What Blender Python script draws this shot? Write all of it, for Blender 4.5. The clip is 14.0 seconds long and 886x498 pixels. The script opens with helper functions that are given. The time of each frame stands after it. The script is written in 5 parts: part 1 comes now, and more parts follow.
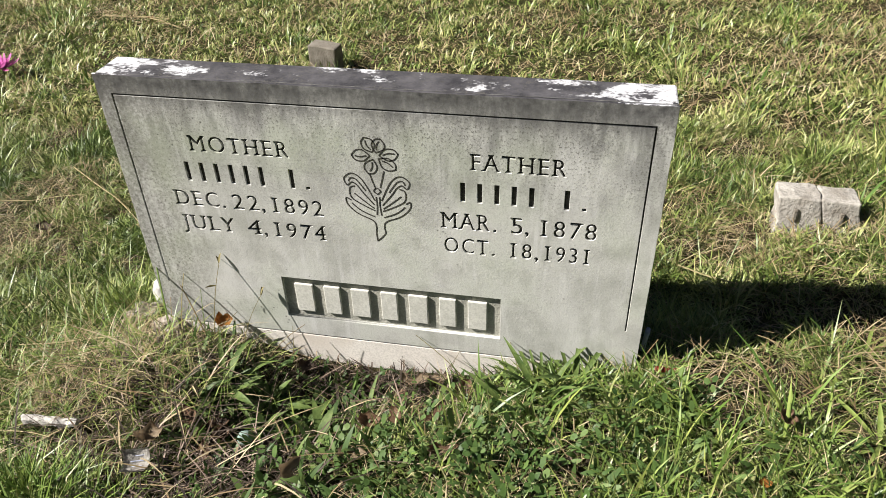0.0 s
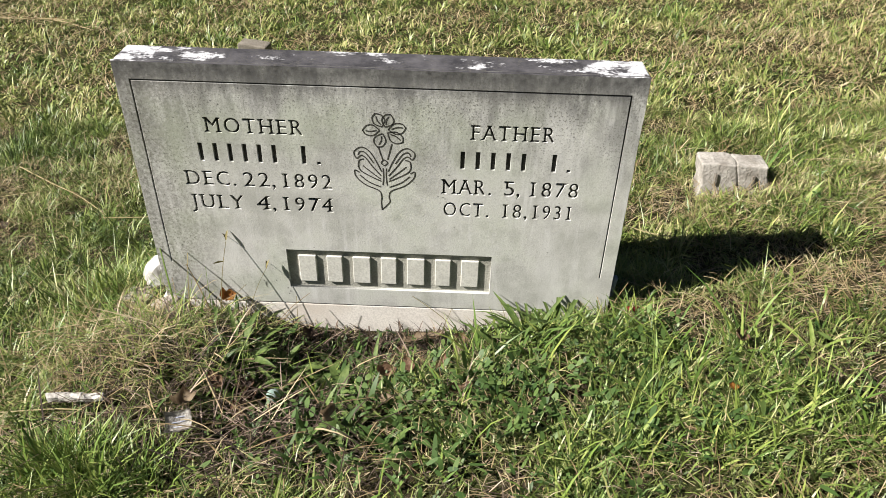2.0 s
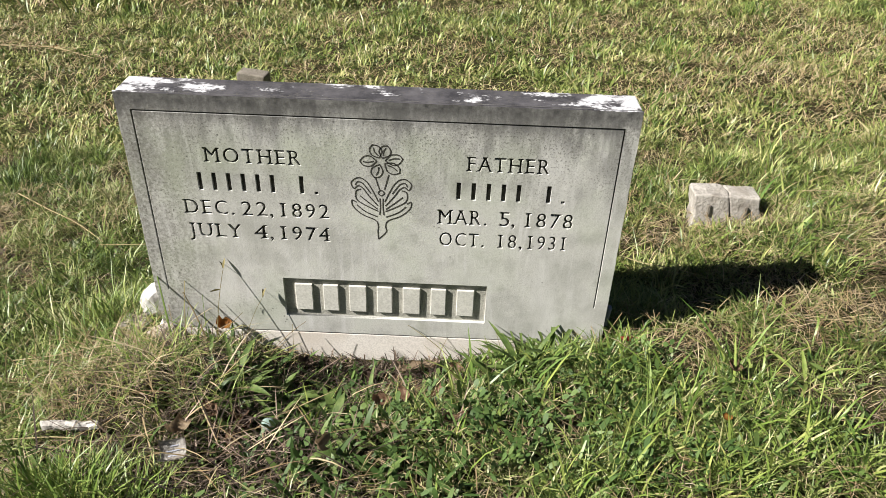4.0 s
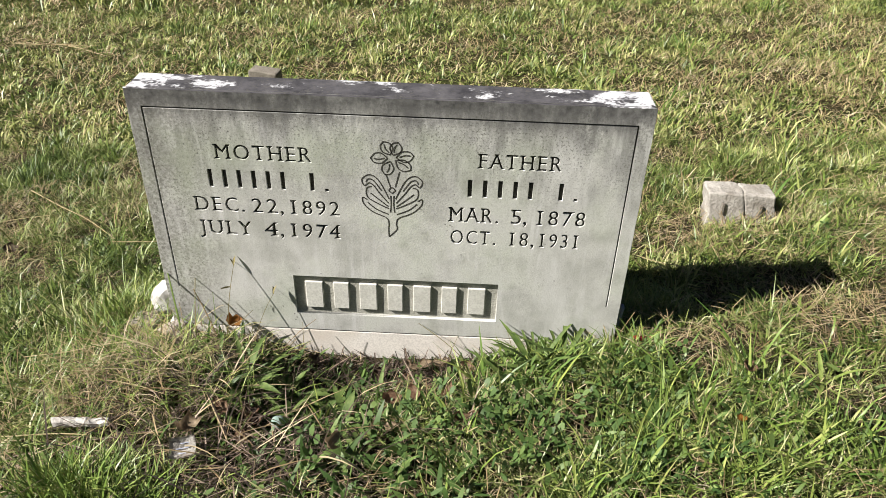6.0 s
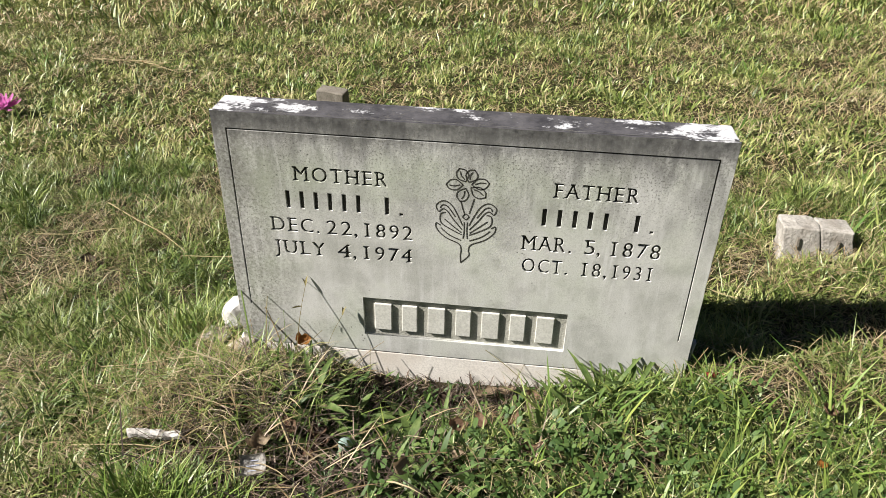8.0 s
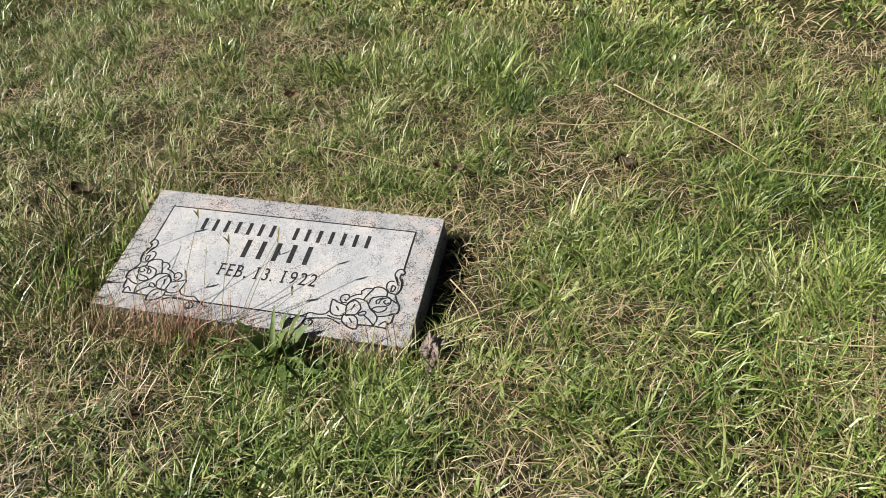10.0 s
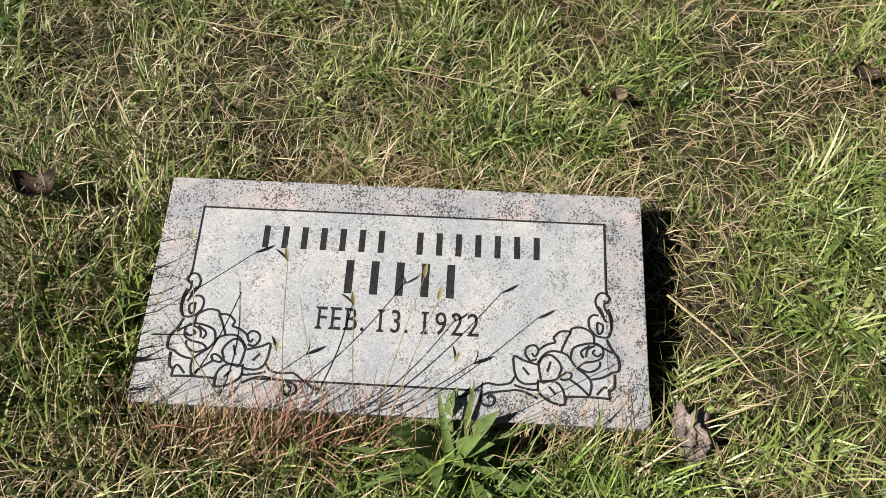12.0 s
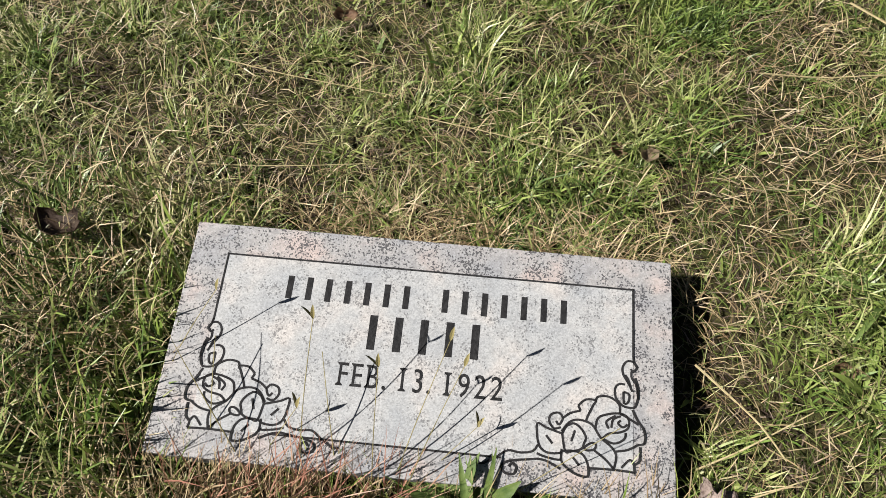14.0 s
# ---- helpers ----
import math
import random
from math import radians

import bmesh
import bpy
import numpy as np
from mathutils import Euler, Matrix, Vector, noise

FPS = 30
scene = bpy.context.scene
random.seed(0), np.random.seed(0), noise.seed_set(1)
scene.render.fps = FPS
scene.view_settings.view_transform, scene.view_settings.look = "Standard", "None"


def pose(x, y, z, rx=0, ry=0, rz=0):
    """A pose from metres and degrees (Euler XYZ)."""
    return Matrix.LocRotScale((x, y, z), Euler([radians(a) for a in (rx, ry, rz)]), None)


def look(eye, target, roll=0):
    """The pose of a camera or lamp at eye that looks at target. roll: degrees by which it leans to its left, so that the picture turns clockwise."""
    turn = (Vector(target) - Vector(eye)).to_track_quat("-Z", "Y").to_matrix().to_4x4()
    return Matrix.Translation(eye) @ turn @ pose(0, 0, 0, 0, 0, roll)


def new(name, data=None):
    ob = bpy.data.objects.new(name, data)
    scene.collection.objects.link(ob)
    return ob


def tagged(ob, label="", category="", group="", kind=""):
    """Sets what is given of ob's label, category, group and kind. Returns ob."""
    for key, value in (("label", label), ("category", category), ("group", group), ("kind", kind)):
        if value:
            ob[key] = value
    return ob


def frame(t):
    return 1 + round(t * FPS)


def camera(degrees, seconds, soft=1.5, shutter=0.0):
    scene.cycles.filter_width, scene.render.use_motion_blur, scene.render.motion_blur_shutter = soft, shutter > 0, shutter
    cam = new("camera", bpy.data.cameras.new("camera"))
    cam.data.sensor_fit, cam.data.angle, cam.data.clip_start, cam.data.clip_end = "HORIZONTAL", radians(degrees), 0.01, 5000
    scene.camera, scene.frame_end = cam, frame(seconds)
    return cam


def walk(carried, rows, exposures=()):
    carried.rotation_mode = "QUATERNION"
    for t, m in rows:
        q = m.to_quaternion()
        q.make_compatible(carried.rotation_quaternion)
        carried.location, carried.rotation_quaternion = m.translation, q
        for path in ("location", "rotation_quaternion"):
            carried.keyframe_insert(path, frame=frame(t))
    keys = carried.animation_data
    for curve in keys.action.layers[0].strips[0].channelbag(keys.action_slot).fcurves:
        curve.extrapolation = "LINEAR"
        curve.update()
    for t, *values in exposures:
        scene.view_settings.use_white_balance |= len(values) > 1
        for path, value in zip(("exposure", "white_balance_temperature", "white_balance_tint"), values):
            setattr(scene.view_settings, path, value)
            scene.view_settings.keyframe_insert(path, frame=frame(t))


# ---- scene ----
cam = camera(61.6, 14.0, soft=0.85)
PATH = [
    (0, (0.77, -0.968, 0.921), (0.424, 0.622, -0.242), -1.9),
    (0.5, (0.687, -1.051, 0.92), (0.462, 0.544, -0.267), -0.7),
    (1, (0.617, -1.142, 0.931), (0.49, 0.461, -0.258), 0.4),
    (1.5, (0.586, -1.15, 0.946), (0.523, 0.468, -0.227), 1.2),
    (2, (0.584, -1.153, 0.944), (0.554, 0.483, -0.206), 1.5),
    (2.5, (0.585, -1.151, 0.95), (0.57, 0.502, -0.175), 1.8),
    (3, (0.587, -1.159, 0.955), (0.575, 0.507, -0.151), 1.8),
    (5.5, (0.576, -1.16, 0.956), (0.532, 0.518, -0.131), 2.1),
    (6, (0.584, -1.152, 0.949), (0.533, 0.521, -0.146), 1.6),
    (6.5, (0.587, -1.151, 0.948), (0.538, 0.52, -0.149), 1.3),
    (7, (0.578, -1.152, 0.951), (0.528, 0.524, -0.139), 1.3),
    (7.5, (0.561, -1.144, 0.957), (0.481, 0.542, -0.116), 1.4),
    (8, (0.54, -1.146, 0.962), (0.358, 0.541, -0.096), 1.2),
    (8.5, (0.414, -1.083, 0.96), (0.074, 0.581, -0.097), 0.3),
    (8.6, (0.365, -1.057, 0.96), (-0.02, 0.593, -0.103), 0.1),
    (9, (0.163, -1.009, 0.977), (-0.416, 0.564, -0.113), -1.7),
    (9.2, (0.05, -1.019, 0.956), (-0.614, 0.495, -0.169), -2.8),
    (11.3, (-0.946, -0.595, 0.79), (-1.243, 0.405, -0.916), -4.8),
    (11.5, (-0.974, -0.563, 0.781), (-1.227, 0.418, -0.944), -3.3),
    (12, (-1.014, -0.462, 0.722), (-1.193, 0.479, -1.034), -0.8),
    (12.5, (-1.029, -0.427, 0.72), (-1.177, 0.508, -1.042), 0.3),
    (13, (-1.039, -0.418, 0.723), (-1.167, 0.521, -1.038), 1.6),
    (13.5, (-1.036, -0.418, 0.727), (-1.185, 0.534, -1.025), 1.4),
    (14, (-1.048, -0.419, 0.733), (-1.255, 0.565, -0.995), 0.7),
]
EXPOSURE, SUN, SKY = 1.18, 5.0, 0.014

walk(cam, [(t, look(eye, target, roll)) for t, eye, target, roll in PATH], exposures=[(0.0, EXPOSURE), (9.0, EXPOSURE), (11.5, EXPOSURE - 0.1), (14.0, EXPOSURE - 0.1)])

# world, sun
SUN_WAY = Vector((0.52, 0.19, -0.457)).normalized()
world = bpy.data.worlds.new("sky")
scene.world = world
world.use_nodes = True
wn = world.node_tree
sky = wn.nodes.new("ShaderNodeTexSky")
sky.sky_type, sky.sun_disc = "NISHITA", False
sky.sun_elevation = math.asin(-SUN_WAY.z)
sky.sun_rotation = math.atan2(-SUN_WAY.x, -SUN_WAY.y)
wn.links.new(sky.outputs[0], wn.nodes["Background"].inputs[0])
wn.nodes["Background"].inputs[1].default_value = SKY
sun = new("sun", bpy.data.lights.new("sun", "SUN"))
sun.data.energy, sun.data.angle, sun.data.color = SUN, radians(0.5), (1.0, 0.95, 0.87)
sun.matrix_world = look(-SUN_WAY * 20, (0, 0, 0))


# ---- materials ----
class Mat:
    """A small wrapper round one node material."""

    def __init__(self, name, rough=0.8, spec=0.3):
        self.m = bpy.data.materials.new(name)
        self.m.use_nodes = True
        self.t = self.m.node_tree
        self.p = self.t.nodes["Principled BSDF"]
        self.p.inputs["Roughness"].default_value = rough
        self.p.inputs["Specular IOR Level"].default_value = spec

    def n(self, kind, **sets):
        node = self.t.nodes.new(kind)
        for k, v in sets.items():
            node.inputs[k.replace("_", " ")].default_value = v
        return node

    def l(self, a, b):
        self.t.links.new(a, b)

    def coords(self, scale=(1, 1, 1), kind="Object"):
        c = self.t.nodes.new("ShaderNodeTexCoord")
        mp = self.t.nodes.new("ShaderNodeMapping")
        mp.inputs["Scale"].default_value = scale
        self.l(c.outputs[kind], mp.inputs[0])
        return mp.outputs[0]

    def noise(self, scale, detail=4, vec=None, rough=0.55):
        nd = self.n("ShaderNodeTexNoise", Scale=scale, Detail=detail, Roughness=rough)
        if vec is not None:
            self.l(vec, nd.inputs["Vector"])
        return nd.outputs[0]

    def ramp(self, fac, *stops):
        r = self.t.nodes.new("ShaderNodeValToRGB")
        e = r.color_ramp.elements
        while len(e) < len(stops):
            e.new(0.5)
        for el, (pos, col) in zip(e, stops):
            el.position = pos
            el.color = (*col, 1) if isinstance(col, tuple) else (col, col, col, 1)
        self.l(fac, r.inputs[0])
        return r.outputs[0]

    def math(self, op, a, b=0.0, clamp=False):
        nd = self.t.nodes.new("ShaderNodeMath")
        nd.operation, nd.use_clamp = op, clamp
        for i, v in enumerate((a, b)):
            if isinstance(v, (int, float)):
                nd.inputs[i].default_value = v
            else:
                self.l(v, nd.inputs[i])
        return nd.outputs[0]

    def mix(self, fac, a, b, mode="MIX"):
        nd = self.t.nodes.new("ShaderNodeMix")
        nd.data_type, nd.blend_type = "RGBA", mode
        for i, v in ((0, fac), (6, a), (7, b)):
            sock = nd.inputs[i]
            if isinstance(v, (int, float)):
                sock.default_value = v if i == 0 else (v, v, v, 1)
            elif isinstance(v, tuple):
                sock.default_value = (*v, 1)
            else:
                self.l(v, sock)
        return nd.outputs[2]

    def color(self, sock):
        if isinstance(sock, tuple):
            self.p.inputs["Base Color"].default_value = (*sock, 1)
        else:
            self.l(sock, self.p.inputs["Base Color"])
        return self

    def bump(self, height, strength=0.4, dist=0.002):
        b = self.n("ShaderNodeBump", Strength=strength, Distance=dist)
        self.l(height, b.inputs["Height"])
        self.l(b.outputs[0], self.p.inputs["Normal"])
        return self

    def thin(self, share, sock):
        """Lets part of the light through, as a leaf does."""
        tr = self.t.nodes.new("ShaderNodeBsdfTranslucent")
        if isinstance(sock, tuple):
            tr.inputs[0].default_value = (*sock, 1)
        else:
            self.l(sock, tr.inputs[0])
        ms = self.t.nodes.new("ShaderNodeMixShader")
        ms.inputs[0].default_value = share
        self.l(self.p.outputs[0], ms.inputs[1])
        self.l(tr.outputs[0], ms.inputs[2])
        self.l(ms.outputs[0], self.t.nodes["Material Output"].inputs[0])
        return self


PIGMENT = 0.70


def tone(c, k=PIGMENT):
    return tuple(v * k for v in c)


def island(m):
    return m.t.nodes.new("ShaderNodeNewGeometry").outputs["Random Per Island"]


def obrand(m):
    return m.t.nodes.new("ShaderNodeObjectInfo").outputs["Random"]


def blade_material(name, stops, patch=0.5, patch_scale=3.0, share=0.3, rough=0.45, spec=0.35, shift=0.0):
    m = Mat(name, rough, spec)
    big = m.noise(patch_scale, 3, m.coords())
    fac = m.math("ADD", m.math("MULTIPLY", island(m), 1.0 - patch * 0.5), m.math("MULTIPLY", m.math("SUBTRACT", big, 0.5), patch * 2.2))
    fac = m.math("ADD", fac, shift, True)
    col = m.ramp(fac, *[(at, (r * 0.87, g * 0.835, b * 1.12)) for at, (r, g, b) in stops])
    fine = m.noise(160, 2, m.coords())
    col = m.mix(m.math("MULTIPLY", fine, 0.5), col, m.mix(1.0, col, (0.55, 0.6, 0.5), "MULTIPLY"))
    return m.color(col).thin(share, col).m


GREEN = blade_material("green_grass", [(0.0, (0.070, 0.125, 0.020)), (0.3, (0.190, 0.265, 0.042)), (0.55, (0.300, 0.345, 0.095)), (0.8, (0.52, 0.505, 0.205)), (1.0, (0.76, 0.69, 0.40))], 0.7, 5, 0.07, 0.42, 0.4)
# GREEN yellowed for the drier outer lawn, with brighter light put into its colour
BRIGHT_LAWN = blade_material("brightened_yellowish_grass", [(0.0, (0.085, 0.140, 0.024)), (0.25, (0.230, 0.300, 0.060)), (0.5, (0.390, 0.430, 0.110)), (0.78, (0.62, 0.59, 0.22)), (1.0, (0.84, 0.77, 0.44))], 0.7, 5, 0.07, 0.42, 0.4)
LUSH = blade_material("long_green_grass", [(0.0, (0.085, 0.165, 0.024)), (0.4, (0.185, 0.280, 0.042)), (0.75, (0.32, 0.38, 0.075)), (1.0, (0.52, 0.48, 0.18))], 0.4, 7, 0.07, 0.42, 0.4)
STRAW = blade_material("dry_straw", [(0.0, (0.24, 0.17, 0.07)), (0.35, (0.44, 0.35, 0.15)), (0.7, (0.62, 0.53, 0.27)), (1.0, (0.84, 0.75, 0.49))], 0.45, 4, 0.10, 0.5, shift=-0.08)
RUSSET = blade_material("russet_grass", [(0.0, (0.28, 0.11, 0.06)), (0.5, (0.46, 0.26, 0.14)), (1.0, (0.62, 0.46, 0.26))], 0.2, 8, 0.2, 0.5)
WEED = blade_material("weed_leaf", [(0.0, (0.105, 0.195, 0.028)), (0.5, (0.210, 0.315, 0.055)), (1.0, (0.38, 0.44, 0.10))], 0.35, 7, 0.2, 0.5, 0.3)


def soil_material():
    m = Mat("soil_and_thatch", 0.95, 0.1)
    v = m.coords()
    a = m.noise(9, 6, v)
    b = m.noise(120, 5, v, 0.7)
    col = m.ramp(b, (0.3, (0.014, 0.012, 0.007)), (0.5, (0.035, 0.030, 0.014)), (0.62, (0.075, 0.062, 0.028)), (0.78, (0.15, 0.12, 0.058)))
    col = m.mix(m.ramp(a, (0.4, 0.0), (0.65, 0.8)), col, m.ramp(b, (0.35, (0.02, 0.028, 0.008)), (0.7, (0.07, 0.09, 0.022))))
    # open lawn further out
    d = m.n("ShaderNodeVectorMath")
    d.operation = "LENGTH"
    m.l(v, d.inputs[0])
    out = m.math("MULTIPLY", m.math("SUBTRACT", d.outputs["Value"], 3.0), 0.3, True)
    turf = m.ramp(m.math("ADD", m.math("MULTIPLY", b, 0.6), m.math("MULTIPLY", a, 0.4)), (0.3, (0.055, 0.075, 0.018)), (0.5, (0.15, 0.17, 0.045)), (0.72, (0.30, 0.28, 0.11)))
    col = m.mix(out, col, turf)
    return m.color(col).bump(b, 0.8, 0.01).m


def die_material():
    m = Mat("weathered_grey_stone", 0.85, 0.2)
    v = m.coords()
    xyz = m.t.nodes.new("ShaderNodeSeparateXYZ")
    m.l(v, xyz.inputs[0])
    cloud = m.noise(7, 6, v)
    fine = m.noise(420, 3, v)
    grain = m.noise(90, 4, v)
    col = m.ramp(cloud, (0.36, (0.50, 0.50, 0.445)), (0.5, (0.69, 0.685, 0.625)), (0.63, (0.83, 0.82, 0.77)))
    col = m.mix(m.ramp(fine, (0.35, 0.32), (0.6, 0.0)), col, (0.30, 0.29, 0.255))
    # vertical run-off streaks, strongest below the top edge
    streak = m.noise(1.0, 6, m.coords((24, 1, 7.5)), 0.7)
    high = m.math("MULTIPLY", m.math("SUBTRACT", xyz.outputs[2], 0.25), 4.4, True)
    wash = m.math("MULTIPLY", m.ramp(streak, (0.37, 0.0), (0.58, 1.0)), high)
    col = m.mix(m.math("MULTIPLY", wash, 0.9), col, (0.13, 0.128, 0.125))
    # grime on the upper border and the left margin
    rim = m.math("MULTIPLY", m.math("SUBTRACT", m.math("ADD", xyz.outputs[2], m.math("MULTIPLY", grain, 0.035)), 0.452), 26, True)
    left = m.math("MULTIPLY", m.math("SUBTRACT", m.math("MULTIPLY", cloud, 0.36), xyz.outputs[0]), 7, True)
    left = m.math("MULTIPLY", left, m.ramp(m.noise(150, 4, v, 0.65), (0.36, 0.1), (0.6, 1.0)))
    col = m.mix(m.math("MULTIPLY", left, 0.8), col, (0.16, 0.15, 0.125))
    blot = m.math("MULTIPLY", m.ramp(m.noise(16, 6, v, 0.65), (0.47, 0.0), (0.68, 0.6)), m.ramp(cloud, (0.36, 0.25), (0.56, 1.0)))
    col = m.mix(blot, col, (0.22, 0.215, 0.185))
    # coarse dark stipple, thick under the top and along the left side
    drip = m.math("MULTIPLY", m.ramp(m.noise(1.0, 5, m.coords((60, 1, 5.5)), 0.6), (0.50, 0.0), (0.66, 1.0)), m.ramp(m.noise(5, 3, v), (0.42, 0.0), (0.58, 1.0)))
    zone = m.math("ADD", m.math("MULTIPLY", high, 0.75), m.math("ADD", m.math("MULTIPLY", left, 0.5), 0.10), True)
    below = m.math("MULTIPLY", m.math("SUBTRACT", 0.448, xyz.outputs[2]), 30, True)
    drip = m.math("MULTIPLY", drip, below)
    stipple = m.math("MULTIPLY", m.ramp(m.noise(170, 5, v, 0.7), (0.46, 0.0), (0.60, 1.0)), m.math("MULTIPLY", zone, m.ramp(m.noise(1.0, 4, m.coords((16, 1, 5))), (0.38, 0.15), (0.60, 1.0))))
    col = m.mix(m.math("MULTIPLY", stipple, 0.72), col, (0.11, 0.105, 0.095))
    col = m.mix(m.math("MULTIPLY", drip, 0.55), col, (0.80, 0.79, 0.75))
    # lighter rinsed patches and a greenish film low down
    pale = m.ramp(m.noise(1.0, 4, m.coords((11, 1, 4.5))), (0.53, 0.0), (0.68, 0.6))
    col = m.mix(m.math("MULTIPLY", pale, below), col, (0.75, 0.74, 0.69))
    film = m.ramp(m.noise(7, 4, v), (0.46, 0.0), (0.66, 0.6))
    col = m.mix(m.math("MULTIPLY", film, below), col, (0.44, 0.475, 0.35))
    pits = m.n("ShaderNodeTexVoronoi", Scale=75)
    m.l(v, pits.inputs["Vector"])
    pit = m.math("MULTIPLY", m.ramp(pits.outputs["Distance"], (0.08, 1.0), (0.16, 0.0)), m.ramp(m.noise(6, 3, v), (0.55, 0.0), (0.62, 1.0)))
    col = m.mix(m.math("MULTIPLY", pit, 0.75), col, (0.07, 0.065, 0.06))
    soot = m.math("MULTIPLY", rim, m.ramp(m.noise(22, 5, v, 0.65), (0.32, 0.55), (0.62, 0.95)))
    col = m.mix(soot, col, m.ramp(grain, (0.35, (0.045, 0.044, 0.043)), (0.65, (0.14, 0.137, 0.13))))
    # top: black growth with white lichen, heaviest at both ends
    geo = m.t.nodes.new("ShaderNodeNewGeometry")
    nz = m.t.nodes.new("ShaderNodeSeparateXYZ")
    m.l(geo.outputs["True Normal"], nz.inputs[0])
    up = m.math("MULTIPLY", m.math("MULTIPLY", m.math("SUBTRACT", nz.outputs[2], 0.35), 4, True), m.math("MULTIPLY", m.math("SUBTRACT", xyz.outputs[2], 0.474), 120, True))
    crust = m.ramp(m.noise(30, 5, v, 0.65), (0.35, (0.035, 0.034, 0.038)), (0.7, (0.11, 0.105, 0.11)))
    far = m.math("ABSOLUTE", m.math("SUBTRACT", xyz.outputs[0], 0.44))
    ends = m.math("MULTIPLY", m.math("SUBTRACT", far, 0.31), 3.0, True)
    patches = m.math("ADD", m.noise(1.0, 6, m.coords((17, 30, 17)), 0.6), m.math("MULTIPLY", ends, 0.55))
    lichen = m.ramp(m.math("SUBTRACT", m.math("ADD", patches, m.math("MULTIPLY", m.math("SUBTRACT", m.noise(160, 3, v), 0.5), 0.30)), m.math("MULTIPLY", m.math("SUBTRACT", 0.016, xyz.outputs[1]), 9, True)), (0.565, 0.0), (0.655, 1.0))
    crust = m.mix(lichen, crust, m.ramp(grain, (0.3, (0.55, 0.55, 0.56)), (0.7, (0.80, 0.80, 0.80))))
    col = m.mix(up, col, crust)
    col = m.mix(1.0, col, (0.86, 0.865, 0.92), "MULTIPLY")
    speck = m.math("MULTIPLY", m.ramp(m.noise(260, 4, v, 0.65), (0.53, 0.0), (0.62, 1.0)), m.math("MULTIPLY", m.ramp(m.noise(9, 4, v), (0.38, 0.25), (0.60, 1.0)), m.math("ADD", m.math("MAXIMUM", high, m.math("MULTIPLY", left, 1.0)), 0.22)))
    col = m.mix(m.math("MULTIPLY", speck, 0.8, True), col, (0.10, 0.096, 0.086))
    return m.color(col).bump(m.math("ADD", m.noise(260, 4, v, 0.65), m.math("MULTIPLY", grain, 0.5)), 0.4, 0.0010).m


def simple_stone(name, dark, light, scale=40, grain=260, bump=0.5, stain=None):
    m = Mat(name, 0.9, 0.2)
    dark, light = tone(dark), tone(light)
    stain = stain and tone(stain)
    v = m.coords()
    a = m.noise(scale, 5, v)
    b = m.noise(grain, 3, v)
    col = m.mix(m.ramp(b, (0.35, 0.4), (0.6, 0.0)), m.ramp(a, (0.34, dark), (0.66, light)), tuple(c * 0.55 for c in dark))
    if stain:
        col = m.mix(m.ramp(m.noise(scale * 0.35, 4, v), (0.5, 0.0), (0.66, 0.8)), col, stain)
    return m.color(col).bump(m.math("ADD", a, b), bump, 0.003).m


def granite_material(name, polish, panel=False):
    m = Mat(name, 0.62 if polish else 0.85, 0.35)
    v = m.coords()
    big = m.noise(14, 4, v)
    tones = ((0.43, 0.45, 0.475), (0.51, 0.52, 0.53), (0.60, 0.575, 0.56)) if panel else ((0.37, 0.38, 0.405), (0.46, 0.45, 0.45), (0.58, 0.49, 0.465))
    base = m.ramp(big, *zip((0.35, 0.52, 0.66), tones))
    cells = m.n("ShaderNodeTexVoronoi", Scale=620)
    m.l(v, cells.inputs["Vector"])
    grey = m.t.nodes.new("ShaderNodeSeparateColor")
    m.l(cells.outputs["Color"], grey.inputs[0])
    col = m.mix(0.75, base, m.mix(1.0, base, m.ramp(grey.outputs[0], (0.0, 0.75), (0.5, 1.0), (1.0, 1.28)), "MULTIPLY"))
    flecks = m.n("ShaderNodeTexVoronoi", Scale=540)
    m.l(v, flecks.inputs["Vector"])
    fg = m.t.nodes.new("ShaderNodeSeparateColor")
    m.l(flecks.outputs["Color"], fg.inputs[0])
    amount = m.math("ADD", fg.outputs[1], m.math("MULTIPLY", m.math("SUBTRACT", m.noise(26, 5, v, 0.65), 0.5), 1.9))
    rimw = m.ramp(amount, (0.74 if not panel else 0.84, 0.0), (0.84 if not panel else 1.0, 0.9 if not panel else 0.6))
    col = m.mix(m.ramp(m.noise(70, 5, v, 0.7), (0.50, 0.0), (0.68, 0.45 if not panel else 0.25)), col, (0.22, 0.22, 0.24))
    col = m.mix(rimw, col, (0.06, 0.06, 0.07))
    col = m.mix(1.0, col, (0.61, 0.61, 0.62), "MULTIPLY")
    return m.color(col).bump(grey.outputs[0], 0.08 if polish else 0.6, 0.002).m


SOIL = soil_material()
DIE = die_material()
BASE = simple_stone("pale_concrete", (1.05, 0.985, 0.93), (1.16, 1.10, 1.04), 14, 300, 0.05, (0.86, 0.76, 0.66))
# colour of the incisions: grime plus the shade that falls in them
GRIME_SHADE = simple_stone("dark_grime_and_shade", (0.05, 0.048, 0.042), (0.10, 0.095, 0.085), 60)
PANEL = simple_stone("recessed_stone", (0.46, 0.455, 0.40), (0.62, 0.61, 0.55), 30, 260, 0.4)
RAISED = simple_stone("raised_stone", (0.80, 0.79, 0.73), (0.94, 0.93, 0.87), 30, 260, 0.08)
FOOT = simple_stone("rough_pale_concrete", (0.42, 0.39, 0.355), (0.64, 0.605, 0.56), 30, 160, 0.9, (0.20, 0.165, 0.125))
POST = simple_stone("brown_grey_stone", (0.21, 0.185, 0.155), (0.34, 0.31, 0.265), 30, 200, 0.8)
